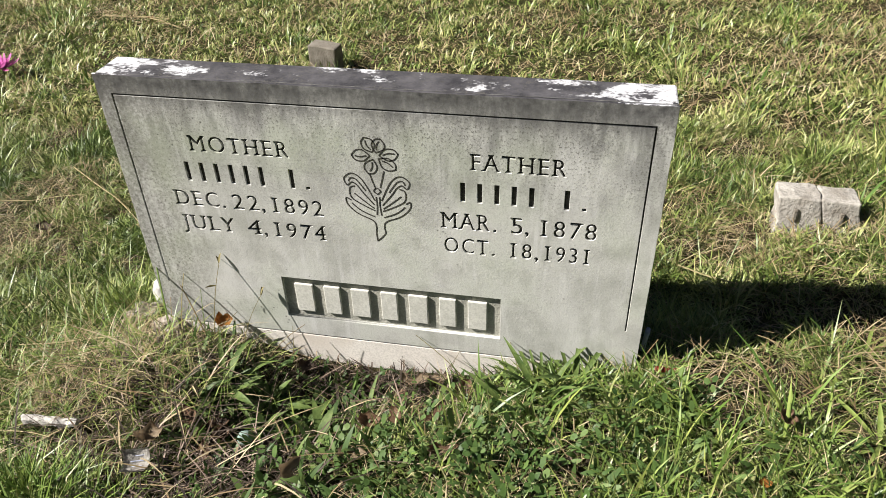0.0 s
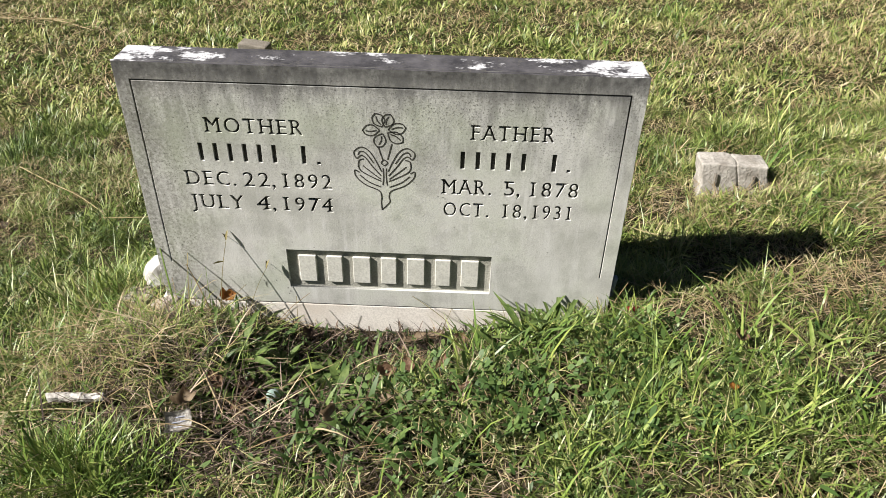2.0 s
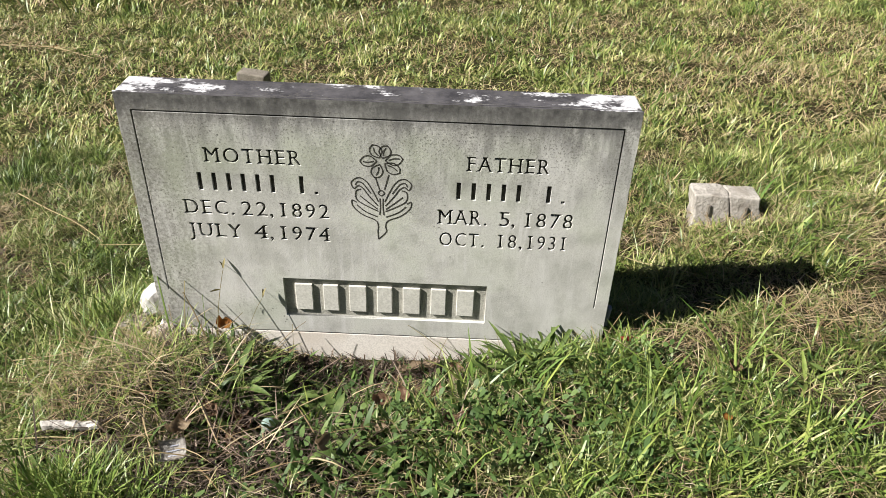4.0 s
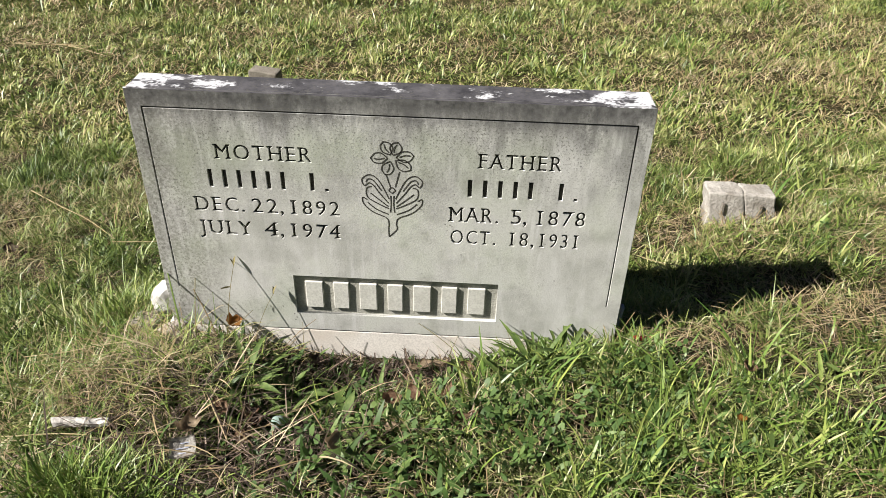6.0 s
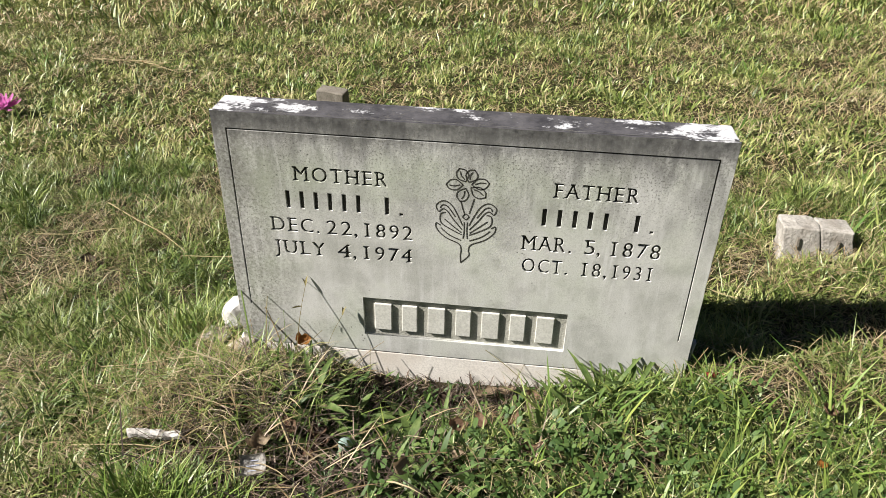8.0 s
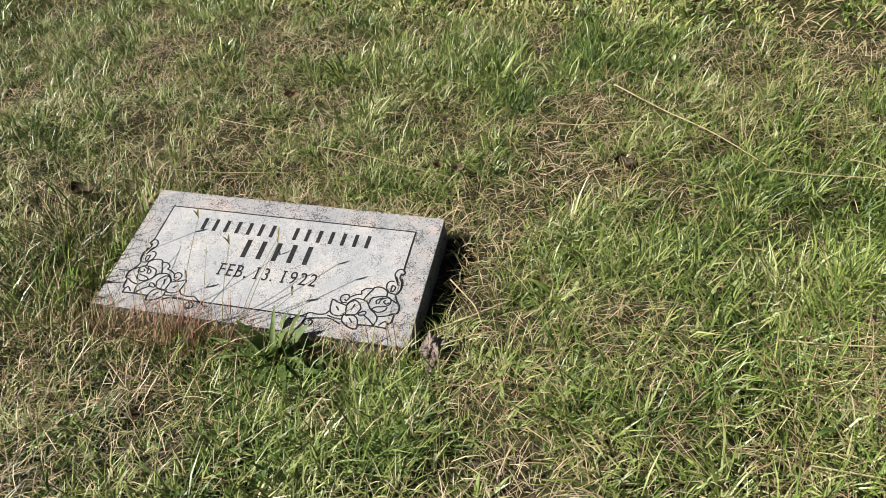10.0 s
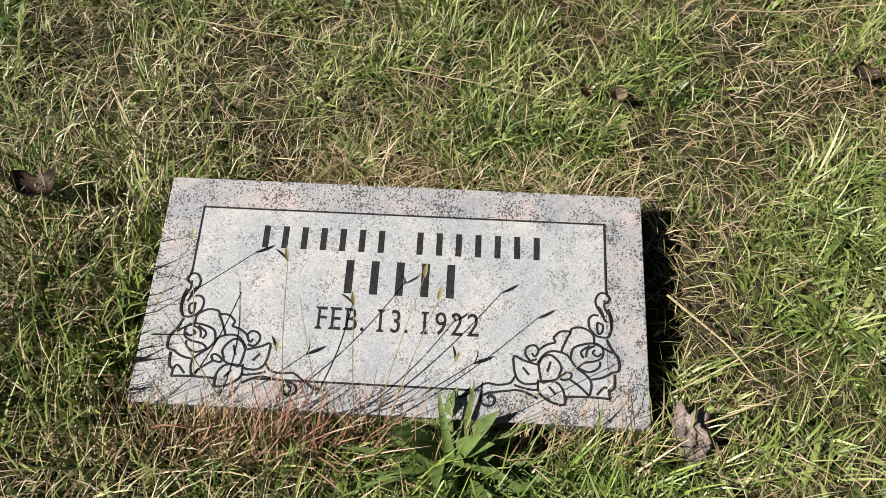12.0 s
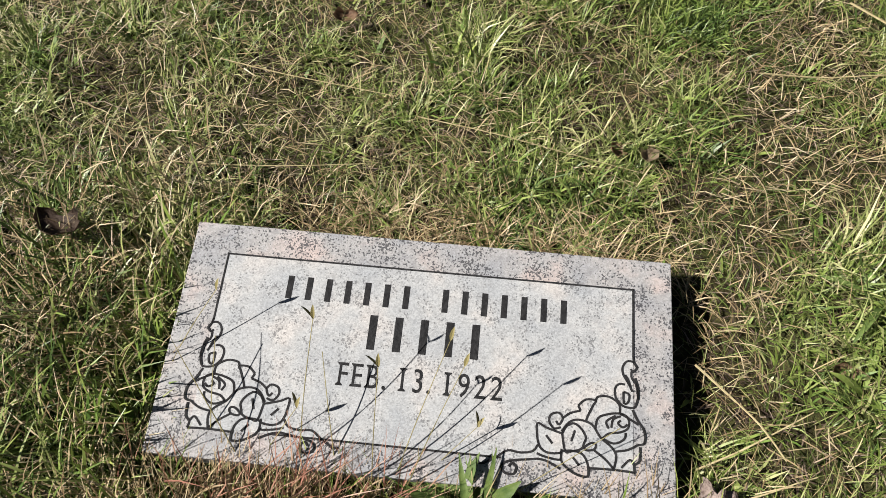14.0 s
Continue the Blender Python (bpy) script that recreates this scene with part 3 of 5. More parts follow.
def build_headstone():
    stone = thing("headstone", pose(0, 0, 0), "wide weathered grey headstone with lichened top on pale concrete", "headstone")
    x0, x1 = STONE_X, STONE_X + STONE_W
    # outline with a slightly worn edge
    edge = []
    corners = [(x0, STONE_LOW), (x1, STONE_LOW), (x1, STONE_TOP), (x0, STONE_TOP)]
    for (ax, ay), (bx, by) in zip(corners, corners[1:] + corners[:1]):
        n = max(2, int(math.hypot(bx - ax, by - ay) / 0.012))
        for k in range(n):
            px, py = ax + (bx - ax) * k / n, ay + (by - ay) * k / n
            w = noise.noise_vector(Vector((px * 30, py * 30, 2.0))) * 0.0011
            edge.append((px + w.x, py + w.y))
    loops = [edge]
    words = []
    for line, lo, hi in READABLE:
        me = text_mesh(line, lo, hi)
        loops += outlines(me)
        words.append(me)
    bars = [bx for body, a, b, lo, hi in BARRED for bx in bars_of(body, a, b, lo, hi, 0.28)]
    loops += [rect(*b) for b in bars]
    loops.append(rect(*POCKET))
    # the incised frame: up the left side, along the top, down the right, one open groove
    g = 0.0026
    loops.append([(0.034, 0.080), (0.034 + g, 0.080), (0.034 + g, 0.455 - g), (0.868 - g, 0.455 - g), (0.868 - g, 0.078), (0.868, 0.078), (0.868, 0.455), (0.034, 0.455)])
    front = cut_slab("carved_front", loops, 0.0045, 0.0005)
    front.materials.append(DIE)
    part("carved_front", front, DIE, stone)
    back = cut_slab("pocket_layer", [rect(x0 + 0.001, STONE_LOW + 0.001, x1 - 0.001, STONE_TOP - 0.001), rect(*POCKET)], 0.0030)
    back.transform(Matrix.Translation((0, 0.0045, 0)))
    back.materials.append(DIE)
    part("pocket_layer", back, DIE, stone)
    part("body", block(x0 + 0.0006, 0.0075, STONE_LOW, x1 - 0.0006, STONE_DEEP, STONE_TOP + 0.0005, 0.003, 0.0008, 5, 4), DIE, stone)
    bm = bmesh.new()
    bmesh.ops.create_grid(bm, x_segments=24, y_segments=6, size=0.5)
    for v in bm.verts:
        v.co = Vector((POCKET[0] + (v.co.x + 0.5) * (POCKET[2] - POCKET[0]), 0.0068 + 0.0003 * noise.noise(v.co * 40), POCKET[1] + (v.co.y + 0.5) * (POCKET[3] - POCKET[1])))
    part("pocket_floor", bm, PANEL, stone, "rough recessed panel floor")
    # dark sheets in the cut letters: grime, with the cuts' shade painted in
    stand = Matrix(((1, 0, 0, 0), (0, 0, -1, 0.0040), (0, 1, 0, 0), (0, 0, 0, 1)))
    for me in words:
        me.transform(stand)
        letters(me, GRIME_SHADE, stone, "dark incised letter")
    for a, lo, b, hi in bars:
        part("inscription_bar", block(a + 0.0002, 0.0040, lo + 0.0002, b - 0.0002, 0.0050, hi - 0.0002, 0), GRIME_SHADE, stone, "dark incised bar")
    for a, lo, b, hi in ((0.034, 0.080, 0.0366, 0.455), (0.0366, 0.4524, 0.8654, 0.455), (0.8654, 0.078, 0.868, 0.455)):
        part("frame_groove", block(a, 0.0030, lo, b, 0.0050, hi, 0), GRIME_SHADE, stone, "dark incised frame line")
    # raised bars in the pocket
    for i in range(7):
        c = 0.301 + 0.0525 * i
        wide = 0.030 if i % 2 else 0.034
        part("raised_bar", block(c - wide / 2, 0.0016, 0.043, c + wide / 2, 0.0070, 0.105, 0.0014), RAISED, stone, "pale raised bar")
    bm = bmesh.new()
    for st in flower_strokes():
        pts = [Vector((p[0] * 0.192, p[1] * 0.192, 0)) for p in curve_path(st, 5)]
        ribbon(bm, pts, 0.0021, 0.0007)
    bm.transform(Matrix(((1, 0, 0, 0.456), (0, 0, -1, 0.0003), (0, 1, 0, 0.217), (0, 0, 0, 1))))
    part("carved_flower", bm, GRIME_SHADE, stone, "dark incised lily with two leaves")
    part("base", block(x0 - 0.012, 0.0008, -0.19, x1 + 0.006, 0.09, STONE_LOW - 0.0022, 0.002, 0.0008, 5, 9), BASE, stone, "pale pinkish concrete base")


build_headstone()


# ---- granite marker ----
MARKER = Matrix.Translation((-1.148, -0.080, -0.130)) @ pose(0, 0, 0, 0, 0, 6.8) @ pose(0, 0, 0, 6.9, 0, 0)
MW, MD = 0.627, 0.303


def rose_strokes():
    """Half-open rose with leaves and scrolls; x to the corner of the frame, y up from it, in millimetres."""

    def st(*xy):
        return [Vector((xy[i] / 1000, xy[i + 1] / 1000, 0)) for i in range(0, len(xy), 2)]

    return [
        st(0, 136, 1, 129),
        st(5, 123, 0, 130, -8, 130, -13, 122, -12, 113, -6, 103, -1, 93),
        st(5, 123, 0, 118, -3, 121),
        st(-2, 118, -2, 110, 4, 101, 6, 84),
        st(-10, 113, -6, 107, -3, 98),
        st(2, 110, 5, 101, 6, 88, 2, 75, -4, 73),
        st(-10, 101, -17, 101, -22, 95, -21, 84, -13, 75, -4, 73),
        st(-12, 92, -5, 89, -6, 80, -11, 78, -12, 92),
        st(-66, 70, -57, 78, -45, 78, -48, 72, -54, 59, -56, 53),
        st(-66, 70, -63, 64),
        st(-45, 78, -42, 83, -29, 84, -17, 76, -16, 65),
        st(-16, 65, -7, 61, 6, 54),
        st(-1, 71, 5, 59, 13, 47, 13, 33, 5, 30),
        st(5, 30, -7, 23, -21, 20),
        st(8, 28, 7, 12, 1, 6, 2, -2),
        st(-14, 2, -4, 12, 1, 6),
        st(-45, 44, -42, 57, -30, 63, -15, 65, -6, 60, -6, 49, -15, 43, -29, 40, -36, 34),
        st(-29, 46, -32, 54, -21, 62),
        st(-26, 47, -24, 57, -15, 62),
        st(-15, 57, -18, 53, -12, 49, -7, 53),
        st(-9, 43, -11, 35, -23, 29, -37, 34),
        st(-45, 44, -38, 34, -25, 24, -20, 14, -23, -1),
        st(-85, 37, -76, 49, -65, 53, -51, 50, -45, 44),
        st(-84, 35, -79, 44, -70, 48, -61, 42, -56, 33, -58, 26, -61, 19, -73, 15, -80, 15, -84, 35),
        st(-73, 27, -69, 40),
        st(-113, 26, -114, 44, -103, 40, -89, 36, -84, 35),
        st(-113, 26, -109, 16, -100, 11, -86, 12, -84, 17),
        st(-103, 31, -95, 22),
        st(-86, 42, -94, 40, -100, 48, -98, 56, -89, 59, -84, 53, -88, 45, -92, 49),
        st(-84, 53, -75, 60, -63, 64),
        st(-84, 14, -73, 16, -61, 14, -54, 5, -52, -8, -55, -12, -67, -10, -79, -3, -84, 4, -84, 14),
        st(-71, 9, -63, 0),
        st(-58, 21, -50, 27, -44, 26, -46, 20, -55, 18, -58, 21),
        st(-52, -2, -23, -1, 2, -2),
        st(-46, 19, -33, 10, -23, 0),
        st(-112, 19, -118, 11, -132, 8, -147, 9, -159, 1, -174, -8, -181, -8),
        st(-111, 3, -123, 1, -137, -1, -150, -5, -153, -12, -148, -17, -139, -17, -136, -9, -141, -5, -145, -9),
        st(-113, 9, -103, 6, -89, 4, -84, 5),
        st(-111, 3, -100, 1, -85, -6)]


def build_marker():
    mk = thing("grave_marker", MARKER, "low pinkish grey granite grave marker with black carved roses", "grave marker")
    part("slab", block(-MW / 2, -MD / 2, -0.004, MW / 2, MD / 2, 0, 0.0012, 0.0, 0), GRANITE, mk, "honed speckled granite face")
    part("slab_side", block(-MW / 2 + 0.001, -MD / 2 + 0.001, -0.13, MW / 2 - 0.001, MD / 2 - 0.001, -0.004, 0.002, 0.0030, 6, 3), ROUGH_GRANITE, mk, "rough-hewn granite sides")
    part("inscription_panel", block(-0.264, -0.116, -0.001, 0.264, 0.109, 0.0006, 0.0003), PANEL_GRANITE, mk, "lighter steeled granite panel")
    d, w = 0.0010, 0.0030
    for pts in ([(-0.264, 0.019), (-0.264, 0.109), (0.264, 0.109), (0.264, 0.020)], [(-0.165, -0.116), (0.108, -0.116)]):
        for a, b in zip(pts, pts[1:]):
            bm = bmesh.new()
            a, b = Vector((*a, 0)), Vector((*b, 0))
            ext = (b - a).normalized() * w / 2
            ribbon(bm, [a - ext, b + ext], w * 0.8, d)
            part("frame_line", bm, PAINT, mk, "black carved frame line")
    for m in (-1, 1):
        bm = bmesh.new()
        for st in rose_strokes():
            ribbon(bm, curve_path([Vector((m * (0.264 + p.x), -0.116 + p.y, 0)) for p in st], 4), 0.0027, d)
        bmesh.ops.recalc_face_normals(bm, faces=bm.faces[:])
        part("carved_rose", bm, PAINT, mk, "black carved rose with leaves and scrolls")
    me = text_mesh([("FEB", -0.098, -0.046), (".", -0.041, -0.037), ("13", -0.021, 0.008), (".", 0.014, 0.018), ("1922", 0.034, 0.106)], -0.050, -0.021)
    me.transform(Matrix.Translation((0, 0, d)))
    letters(me, PAINT, mk, "black painted letter")
    for body, a, b, lo, hi in (("xxxxxxx xxxxxxx", -0.188, 0.189, 0.055, 0.086), ("xxxxx", -0.078, 0.084, -0.002, 0.043)):
        for p, q, r, s in bars_of(body, a, b, lo, hi, 0.30):
            part("inscription_bar", block(p, q, 0.0003, r, s, d, 0), PAINT, mk, "black painted bar")


build_marker()


# ---- small stones and litter ----
def build_footstone():
    fs = thing("footstone", pose(1.268, 0.462, float(ground_z(1.268, 0.47)), -4, 0, -3), "small cracked pale concrete footstone standing in the lawn", "footstone")
    for a, b, seed in ((-0.082, 0.003, 1), (0.006, 0.080, 6)):
        bm = block(a, 0, -0.05, b, 0.075, 0.085, 0.004, 0.0042, 4, seed)
        for v in bm.verts:
            v.co.x += (0.004 if seed == 1 else 0.006) * math.sin(v.co.z * 60)
        part("half", bm, FOOT, fs, "broken half of rough concrete")
    part("inscription_bar", block(-0.050, -0.0045, 0.032, -0.043, 0.002, 0.060, 0.001), POST, fs, "dark incised bar")
    part("inscription_bar", block(0.040, -0.0045, 0.032, 0.047, 0.002, 0.060, 0.001), POST, fs, "dark incised bar")


build_footstone()
single("stone_post", block(-0.055, -0.03, -0.12, 0.055, 0.03, 0.105, 0.005, 0.004, 4, 12), POST, pose(-0.186, 1.52, float(ground_z(-0.186, 1.52)), 3, 2, -10), "short square brown-grey stone post behind the headstone", "post")
fh = thing("headstone", pose(1.64, 3.78, float(ground_z(1.64, 3.78)), 0, 0, -4), "plain grey upright headstone standing further off in the lawn", "headstone")
part("tablet", block(-0.24, 0, -0.05, 0.26, 0.11, 0.50, 0.012, 0.003, 6, 21), FARSTONE, fh)
part("base", block(-0.27, -0.012, -0.08, 0.29, 0.13, 0.03, 0.008, 0.004, 6, 22), FARSTONE, fh)
single("rock", rock(0.05, 0.04, 0.05, 0.4, 33), WHITE, pose(*gz(1.37, 3.68, 0.02)), "pale rock by the far headstone", "rock")
single("rock", rock(0.034, 0.028, 0.044, 0.28, 5), WHITE, pose(*gz(-0.040, 0.095, 0.034), 8, 12, 20), "white quartz rock leaning on the headstone edge", "rock", "white rocks")
single("rock", rock(0.036, 0.026, 0.022, 0.5, 8), QUARTZ_DIRTY, pose(*gz(-0.072, 0.030, 0.010), 0, 0, 60), "stained pale rock lying below the white rock", "rock", "white rocks")
single("rock", rock(0.030, 0.020, 0.016, 0.5, 15), QUARTZ_DIRTY, pose(*gz(0.015, -0.012, 0.02), 0, 0, 20), "small stained rock against the headstone foot", "rock", "white rocks")
single("plastic_scrap", block(-0.009, -0.004, -0.02, 0.009, 0.004, 0.026, 0.003, 0.002, 3, 2), BLUEWHITE, pose(0.905, 0.036, 0.03, 5, 8, 80), "bluish white plastic scrap stuck by the headstone", "litter")
bm = block(-0.021, -0.004, -0.004, 0.021, 0.004, 0.004, 0.002, 0.003, 4, 7)
single("ribbon_scrap", bm, RED, pose(*gz(0.942, -0.030, 0.022), 0, 8, 12), "faded red ribbon scrap in the grass", "litter")


def build_stick():
    bm = bmesh.new()
    pts = [Vector((-0.046, 0, 0)), Vector((-0.03, 0.002, 0.002)), Vector((0, 0.001, 0.003)), Vector((0.03, 0.004, 0.001)), Vector((0.047, 0.005, 0.004))]
    tube(bm, curve_path(pts, 4), 0.0095, 0.0075, 7)
    for v in bm.verts:
        v.co += noise.noise_vector(v.co * 90) * 0.003
    single("broken_stick", bm, PLASTIC, pose(*gz(-0.052, -0.284, 0.034), 0, 4, 4), "broken white plastic stick lying in dry grass", "stick")


def scrap(name, w, h, curl, material, m, label, category, seed, group="", lobes=0):
    """A thin crumpled sheet or leaf with two sides and a curled outline."""
    bm = bmesh.new()
    nu, nv = 8, 8
    grid = []
    for i in range(nu + 1):
        row = []
        for j in range(nv + 1):
            u, v = i / nu * 2 - 1, j / nv * 2 - 1
            if lobes:
                # an oval leaf with a pointed tip and a wavy rim
                wid = math.sqrt(max(0.0, 1 - u * u)) * (1 + 0.22 * math.sin(lobes * u * 3 + seed)) * (0.75 + 0.25 * (1 - u)) + 0.03
                v *= wid
            p = Vector((u * w / 2, v * h / 2, 0))
            p.z = curl * (0.6 * v * v * h + 0.5 * u * u * w) + 0.25 * curl * w * noise.noise(Vector((u * 2.2 + seed, v * 2.2, seed)))
            row.append(bm.verts.new(p))
        grid.append(row)
    for i in range(nu):
        for j in range(nv):
            bm.faces.new((grid[i][j], grid[i + 1][j], grid[i + 1][j + 1], grid[i][j + 1]))
    bmesh.ops.solidify(bm, geom=bm.faces[:], thickness=0.0006)
    return single(name, bm, material, m, label, category, group, True)


build_stick()
pp = scrap("paper_scrap", 0.042, 0.034, 0.5, PAPERMAT, pose(*gz(0.152, -0.345, 0.040), 28, -6, 12), "torn wet white paper scrap with faint print, in grass", "litter", 3)
for i in range(3):
    part("print_line", block(-0.013, -0.008 + 0.008 * i, 0.0035, 0.006 + 0.002 * i, -0.0068 + 0.008 * i, 0.0041, 0), BLUEWHITE, pp, "faint violet print")
scrap("paper_scrap", 0.036, 0.028, 0.6, DEAD_PALE, pose(*gz(0.140, -0.300, 0.038), 10, 10, 70), "crumpled pinkish paper scrap beside torn paper", "litter", 9)
ball = single("glass_ball", rock(0.0125, 0.0125, 0.0115, 0.10, 4), MINT, pose(*gz(0.281, -0.258, 0.036)), "small pale green ball half hidden in weeds", "ball", smooth=True)


def build_pink_flower():
    fl = thing("flower", pose(*gz(-1.500, 1.430, 0.048), 4, -6, 20), "magenta artificial flower lying in the lawn", "flower")
    rnd = random.Random(5)
    for ring, (n, length, tilt) in enumerate(((18, 0.072, 12), (15, 0.062, 26), (9, 0.046, 48))):
        for k in range(n):
            bm = bmesh.new()
            rows = []
            for j in range(5):
                s = j / 4
                w = 0.009 * math.sin(math.pi * (0.15 + 0.75 * s)) * (1.1 - 0.2 * ring)
                z = 0.008 * s * s
                rows.append((bm.verts.new((s * length, w, z)), bm.verts.new((s * length, -w, z))))
            for a, b in zip(rows, rows[1:]):
                bm.faces.new((a[0], a[1], b[1], b[0]))
            bmesh.ops.solidify(bm, geom=bm.faces[:], thickness=0.0005)
            p = part("petal", bm, PINK, fl)
            p.matrix_local = pose(0, 0, 0.004 * ring, 0, -tilt + rnd.uniform(-10, 10), 360 * k / n + rnd.uniform(-9, 9) + 11 * ring)
    part("stem", (lambda b: (tube(b, [Vector((0, 0, 0)), Vector((-0.01, 0.01, -0.03))], 0.003, 0.003), b)[1])(bmesh.new()), PLANT, fl, "green stem")


build_pink_flower()

# fallen leaves: x, y, lift, length, width, turn, tilt, material, words
LEAVES = [
    (0.470, -0.195, 0.050, 0.044, 0.030, 20, 26, DEAD, "curled brown fallen leaf among weeds"),
    (0.512, -0.180, 0.052, 0.040, 0.024, 120, -34, DEAD, "curled brown fallen leaf among weeds"),
    (0.600, -0.058, 0.024, 0.050, 0.034, 75, 20, DEAD, "dry brown leaf at the concrete base"),
    (1.100, -0.142, 0.046, 0.042, 0.030, 60, 25, DEAD, "folded brown leaf in mown grass"),
    (1.055, -0.262, 0.032, 0.022, 0.016, 10, 5, ORANGE, "small orange leaf in mown grass"),
    (0.385, -0.335, 0.062, 0.066, 0.024, 80, 60, DEAD_PALE, "upright pale dry leaf in weeds"),
    (0.139, -0.020, 0.058, 0.038, 0.030, 30, 40, ORANGE, "orange-brown leaf caught in tall grass"),
    (-1.263, 2.150, 0.040, 0.040, 0.030, 40, 30, ORANGE, "orange leaf beside a straw wisp"),
    (-1.668, -0.014, 0.066, 0.092, 0.056, 160, 34, DEAD_DARK, "dark curled leaf in dry grass"),
    (-0.942, 0.290, 0.036, 0.034, 0.028, 100, 35, DEAD, "pinkish brown curled leaf in the lawn"),
    (-0.893, 0.292, 0.034, 0.038, 0.026, 40, 10, DEAD_PALE, "pale tan leaf flat in the lawn"),
    (-0.634, 0.010, 0.014, 0.045, 0.028, 20, 25, DEAD, "small brown leaf among weeds"),
    # a dark leaf put where the grass only lies in shade
    (-0.550, 0.365, 0.022, 0.050, 0.032, 10, 10, DEAD_DARK, "dark leaf standing in for shade in the grass"),
    (-1.408, 0.478, 0.040, 0.050, 0.026, 30, 30, DEAD, "rolled tan leaf in the lawn"),
    # three dark leaves added to darken the shaded hollow
    (0.36, -0.10, 0.030, 0.040, 0.024, 100, 30, DEAD_DARK, "dark leaf added as shade in the hollow before the base"),
    (0.43, -0.06, 0.026, 0.036, 0.028, 10, 20, DEAD_DARK, "dark leaf added as shade in the hollow before the base"),
    (0.30, -0.045, 0.040, 0.040, 0.026, 50, 30, DEAD_DARK, "dark leaf added as shade in the hollow before the base")]
# extra litter leaves, about half of them dark, deepen the weeds' shade there
lr = random.Random(31)
for k in range(26):
    LEAVES.append((lr.uniform(0.12, 0.62), lr.uniform(-0.30, -0.03), lr.uniform(0.012, 0.030), lr.uniform(0.03, 0.06), lr.uniform(0.018, 0.034), lr.uniform(0, 360), lr.uniform(-30, 40), lr.choice((DEAD_DARK, DEAD_DARK, DEAD, DEAD_PALE)), "dry brown leaf added to the litter before the headstone"))
for i, (x, y, up, a, b, turn, tilt, material, words) in enumerate(LEAVES):
    scrap("fallen_leaf", a * 0.85, b * 0.85, 0.5, material, pose(*gz(x, y, up * 0.85), tilt * 0.7, tilt * 0.3, turn), words, "leaf", i * 1.7 + 1, "fallen leaves", 2)
single("bark_chunk", rock(0.019, 0.030, 0.020, 0.7, 41, 4), BARK, pose(*gz(-0.772, -0.190, 0.022), 14, 0, 22), "pale clod of bark beside the granite marker", "bark")


# ---- weeds ----
def leaf_blade(length, width, rise, droop, fold=0.25, rows=7):
    """A broad leaf along +x that rises and bends over."""
    bm = bmesh.new()
    pts, x, z = [], 0.0, 0.0
    for j in range(rows):
        s = j / (rows - 1)
        pts.append((x, z, s))
        a = radians(rise - droop * s)
        x += math.cos(a) * length / (rows - 1)
        z += math.sin(a) * length / (rows - 1)
    prev = None
    for x, z, s in pts:
        w = width * 0.5 * (math.sin(math.pi * min(1, 0.12 + s * 0.88)) ** 0.8 * 0.95 + 0.06)
        row = [bm.verts.new((x, w, z + fold * w)), bm.verts.new((x, 0, z)), bm.verts.new((x, -w, z + fold * w))]
        if prev:
            for k in (0, 1):
                bm.faces.new((prev[k], prev[k + 1], row[k + 1], row[k]))
        prev = row
    return bm


def weed(x, y, n, length, width, rise, material, label, seed, lift=0.0, spread=360, turn=0):
    rnd = random.Random(seed)
    n = int(n * 1.5) if length > 0.1 else max(3, int(n * 0.75))
    w = thing("weed_clump", pose(*gz(x, y, lift)), label, "weed", "weed clumps")
    for k in range(n):
        ln = length * rnd.uniform(0.6, 1.1)
        p = part("leaf", leaf_blade(ln, width * rnd.uniform(0.3, 0.7), rise - 6 + rnd.uniform(-24, 18), rnd.uniform(30, 105), rnd.uniform(0.1, 0.5)), material, w, smooth=True)
        p.matrix_local = pose(rnd.uniform(-0.008, 0.008), rnd.uniform(-0.008, 0.008), 0, rnd.uniform(-15, 15), 0, turn + spread * (k + rnd.uniform(-0.3, 0.3)) / n)


weed(0.735, -0.060, 24, 0.135, 0.017, 60, PLANT, "clump of long-leaved green plantain before the concrete base", 1)
weed(0.785, -0.045, 16, 0.130, 0.015, 66, PLANT, "clump of long-leaved green plantain before the concrete base", 2)
weed(0.690, -0.095, 14, 0.115, 0.017, 42, PLANT, "low plantain clump in thick grass", 3)
weed(0.200, -0.160, 12, 0.120, 0.026, 66, PLANT, "tall green plantain clump in dry grass", 4)
weed(0.270, -0.150, 10, 0.110, 0.030, 60, PLANT, "tall green plantain clump in dry grass", 5)
weed(0.330, -0.185, 14, 0.120, 0.020, 42, PLANT, "broad-leaved weed clump in the shade", 6)
weed(0.440, -0.110, 12, 0.095, 0.020, 42, PLANT, "broad-leaved weed clump in the shade", 7)
weed(1.262, 0.062, 20, 0.085, 0.014, 40, LIME, "bright yellow-green weed rosette beside the shadow", 8)
weed(-1.038, -0.262, 13, 0.150, 0.024, 52, PLANT, "green plantain rosette before the granite marker", 9)
weed(-0.985, -0.275, 9, 0.100, 0.018, 48, PLANT, "green plantain rosette before the granite marker", 10)
weed(-1.162, 0.250, 6, 0.036, 0.014, 15, LIME, "small pale rosette in the lawn", 11)
weed(-0.600, -0.010, 9, 0.090, 0.016, 30, LIME, "coarse light green weed beside brown leaves", 12)
weed(-0.585, 0.120, 9, 0.090, 0.014, 28, PLANT, "coarse green weed in the lawn", 13)
weed(-0.660, -0.235, 9, 0.085, 0.016, 25, LIME, "light green weed near the granite marker", 14)
weed(-1.167, 1.010, 12, 0.075, 0.022, 30, LIME, "yellow-green weed patch in the lawn", 15)
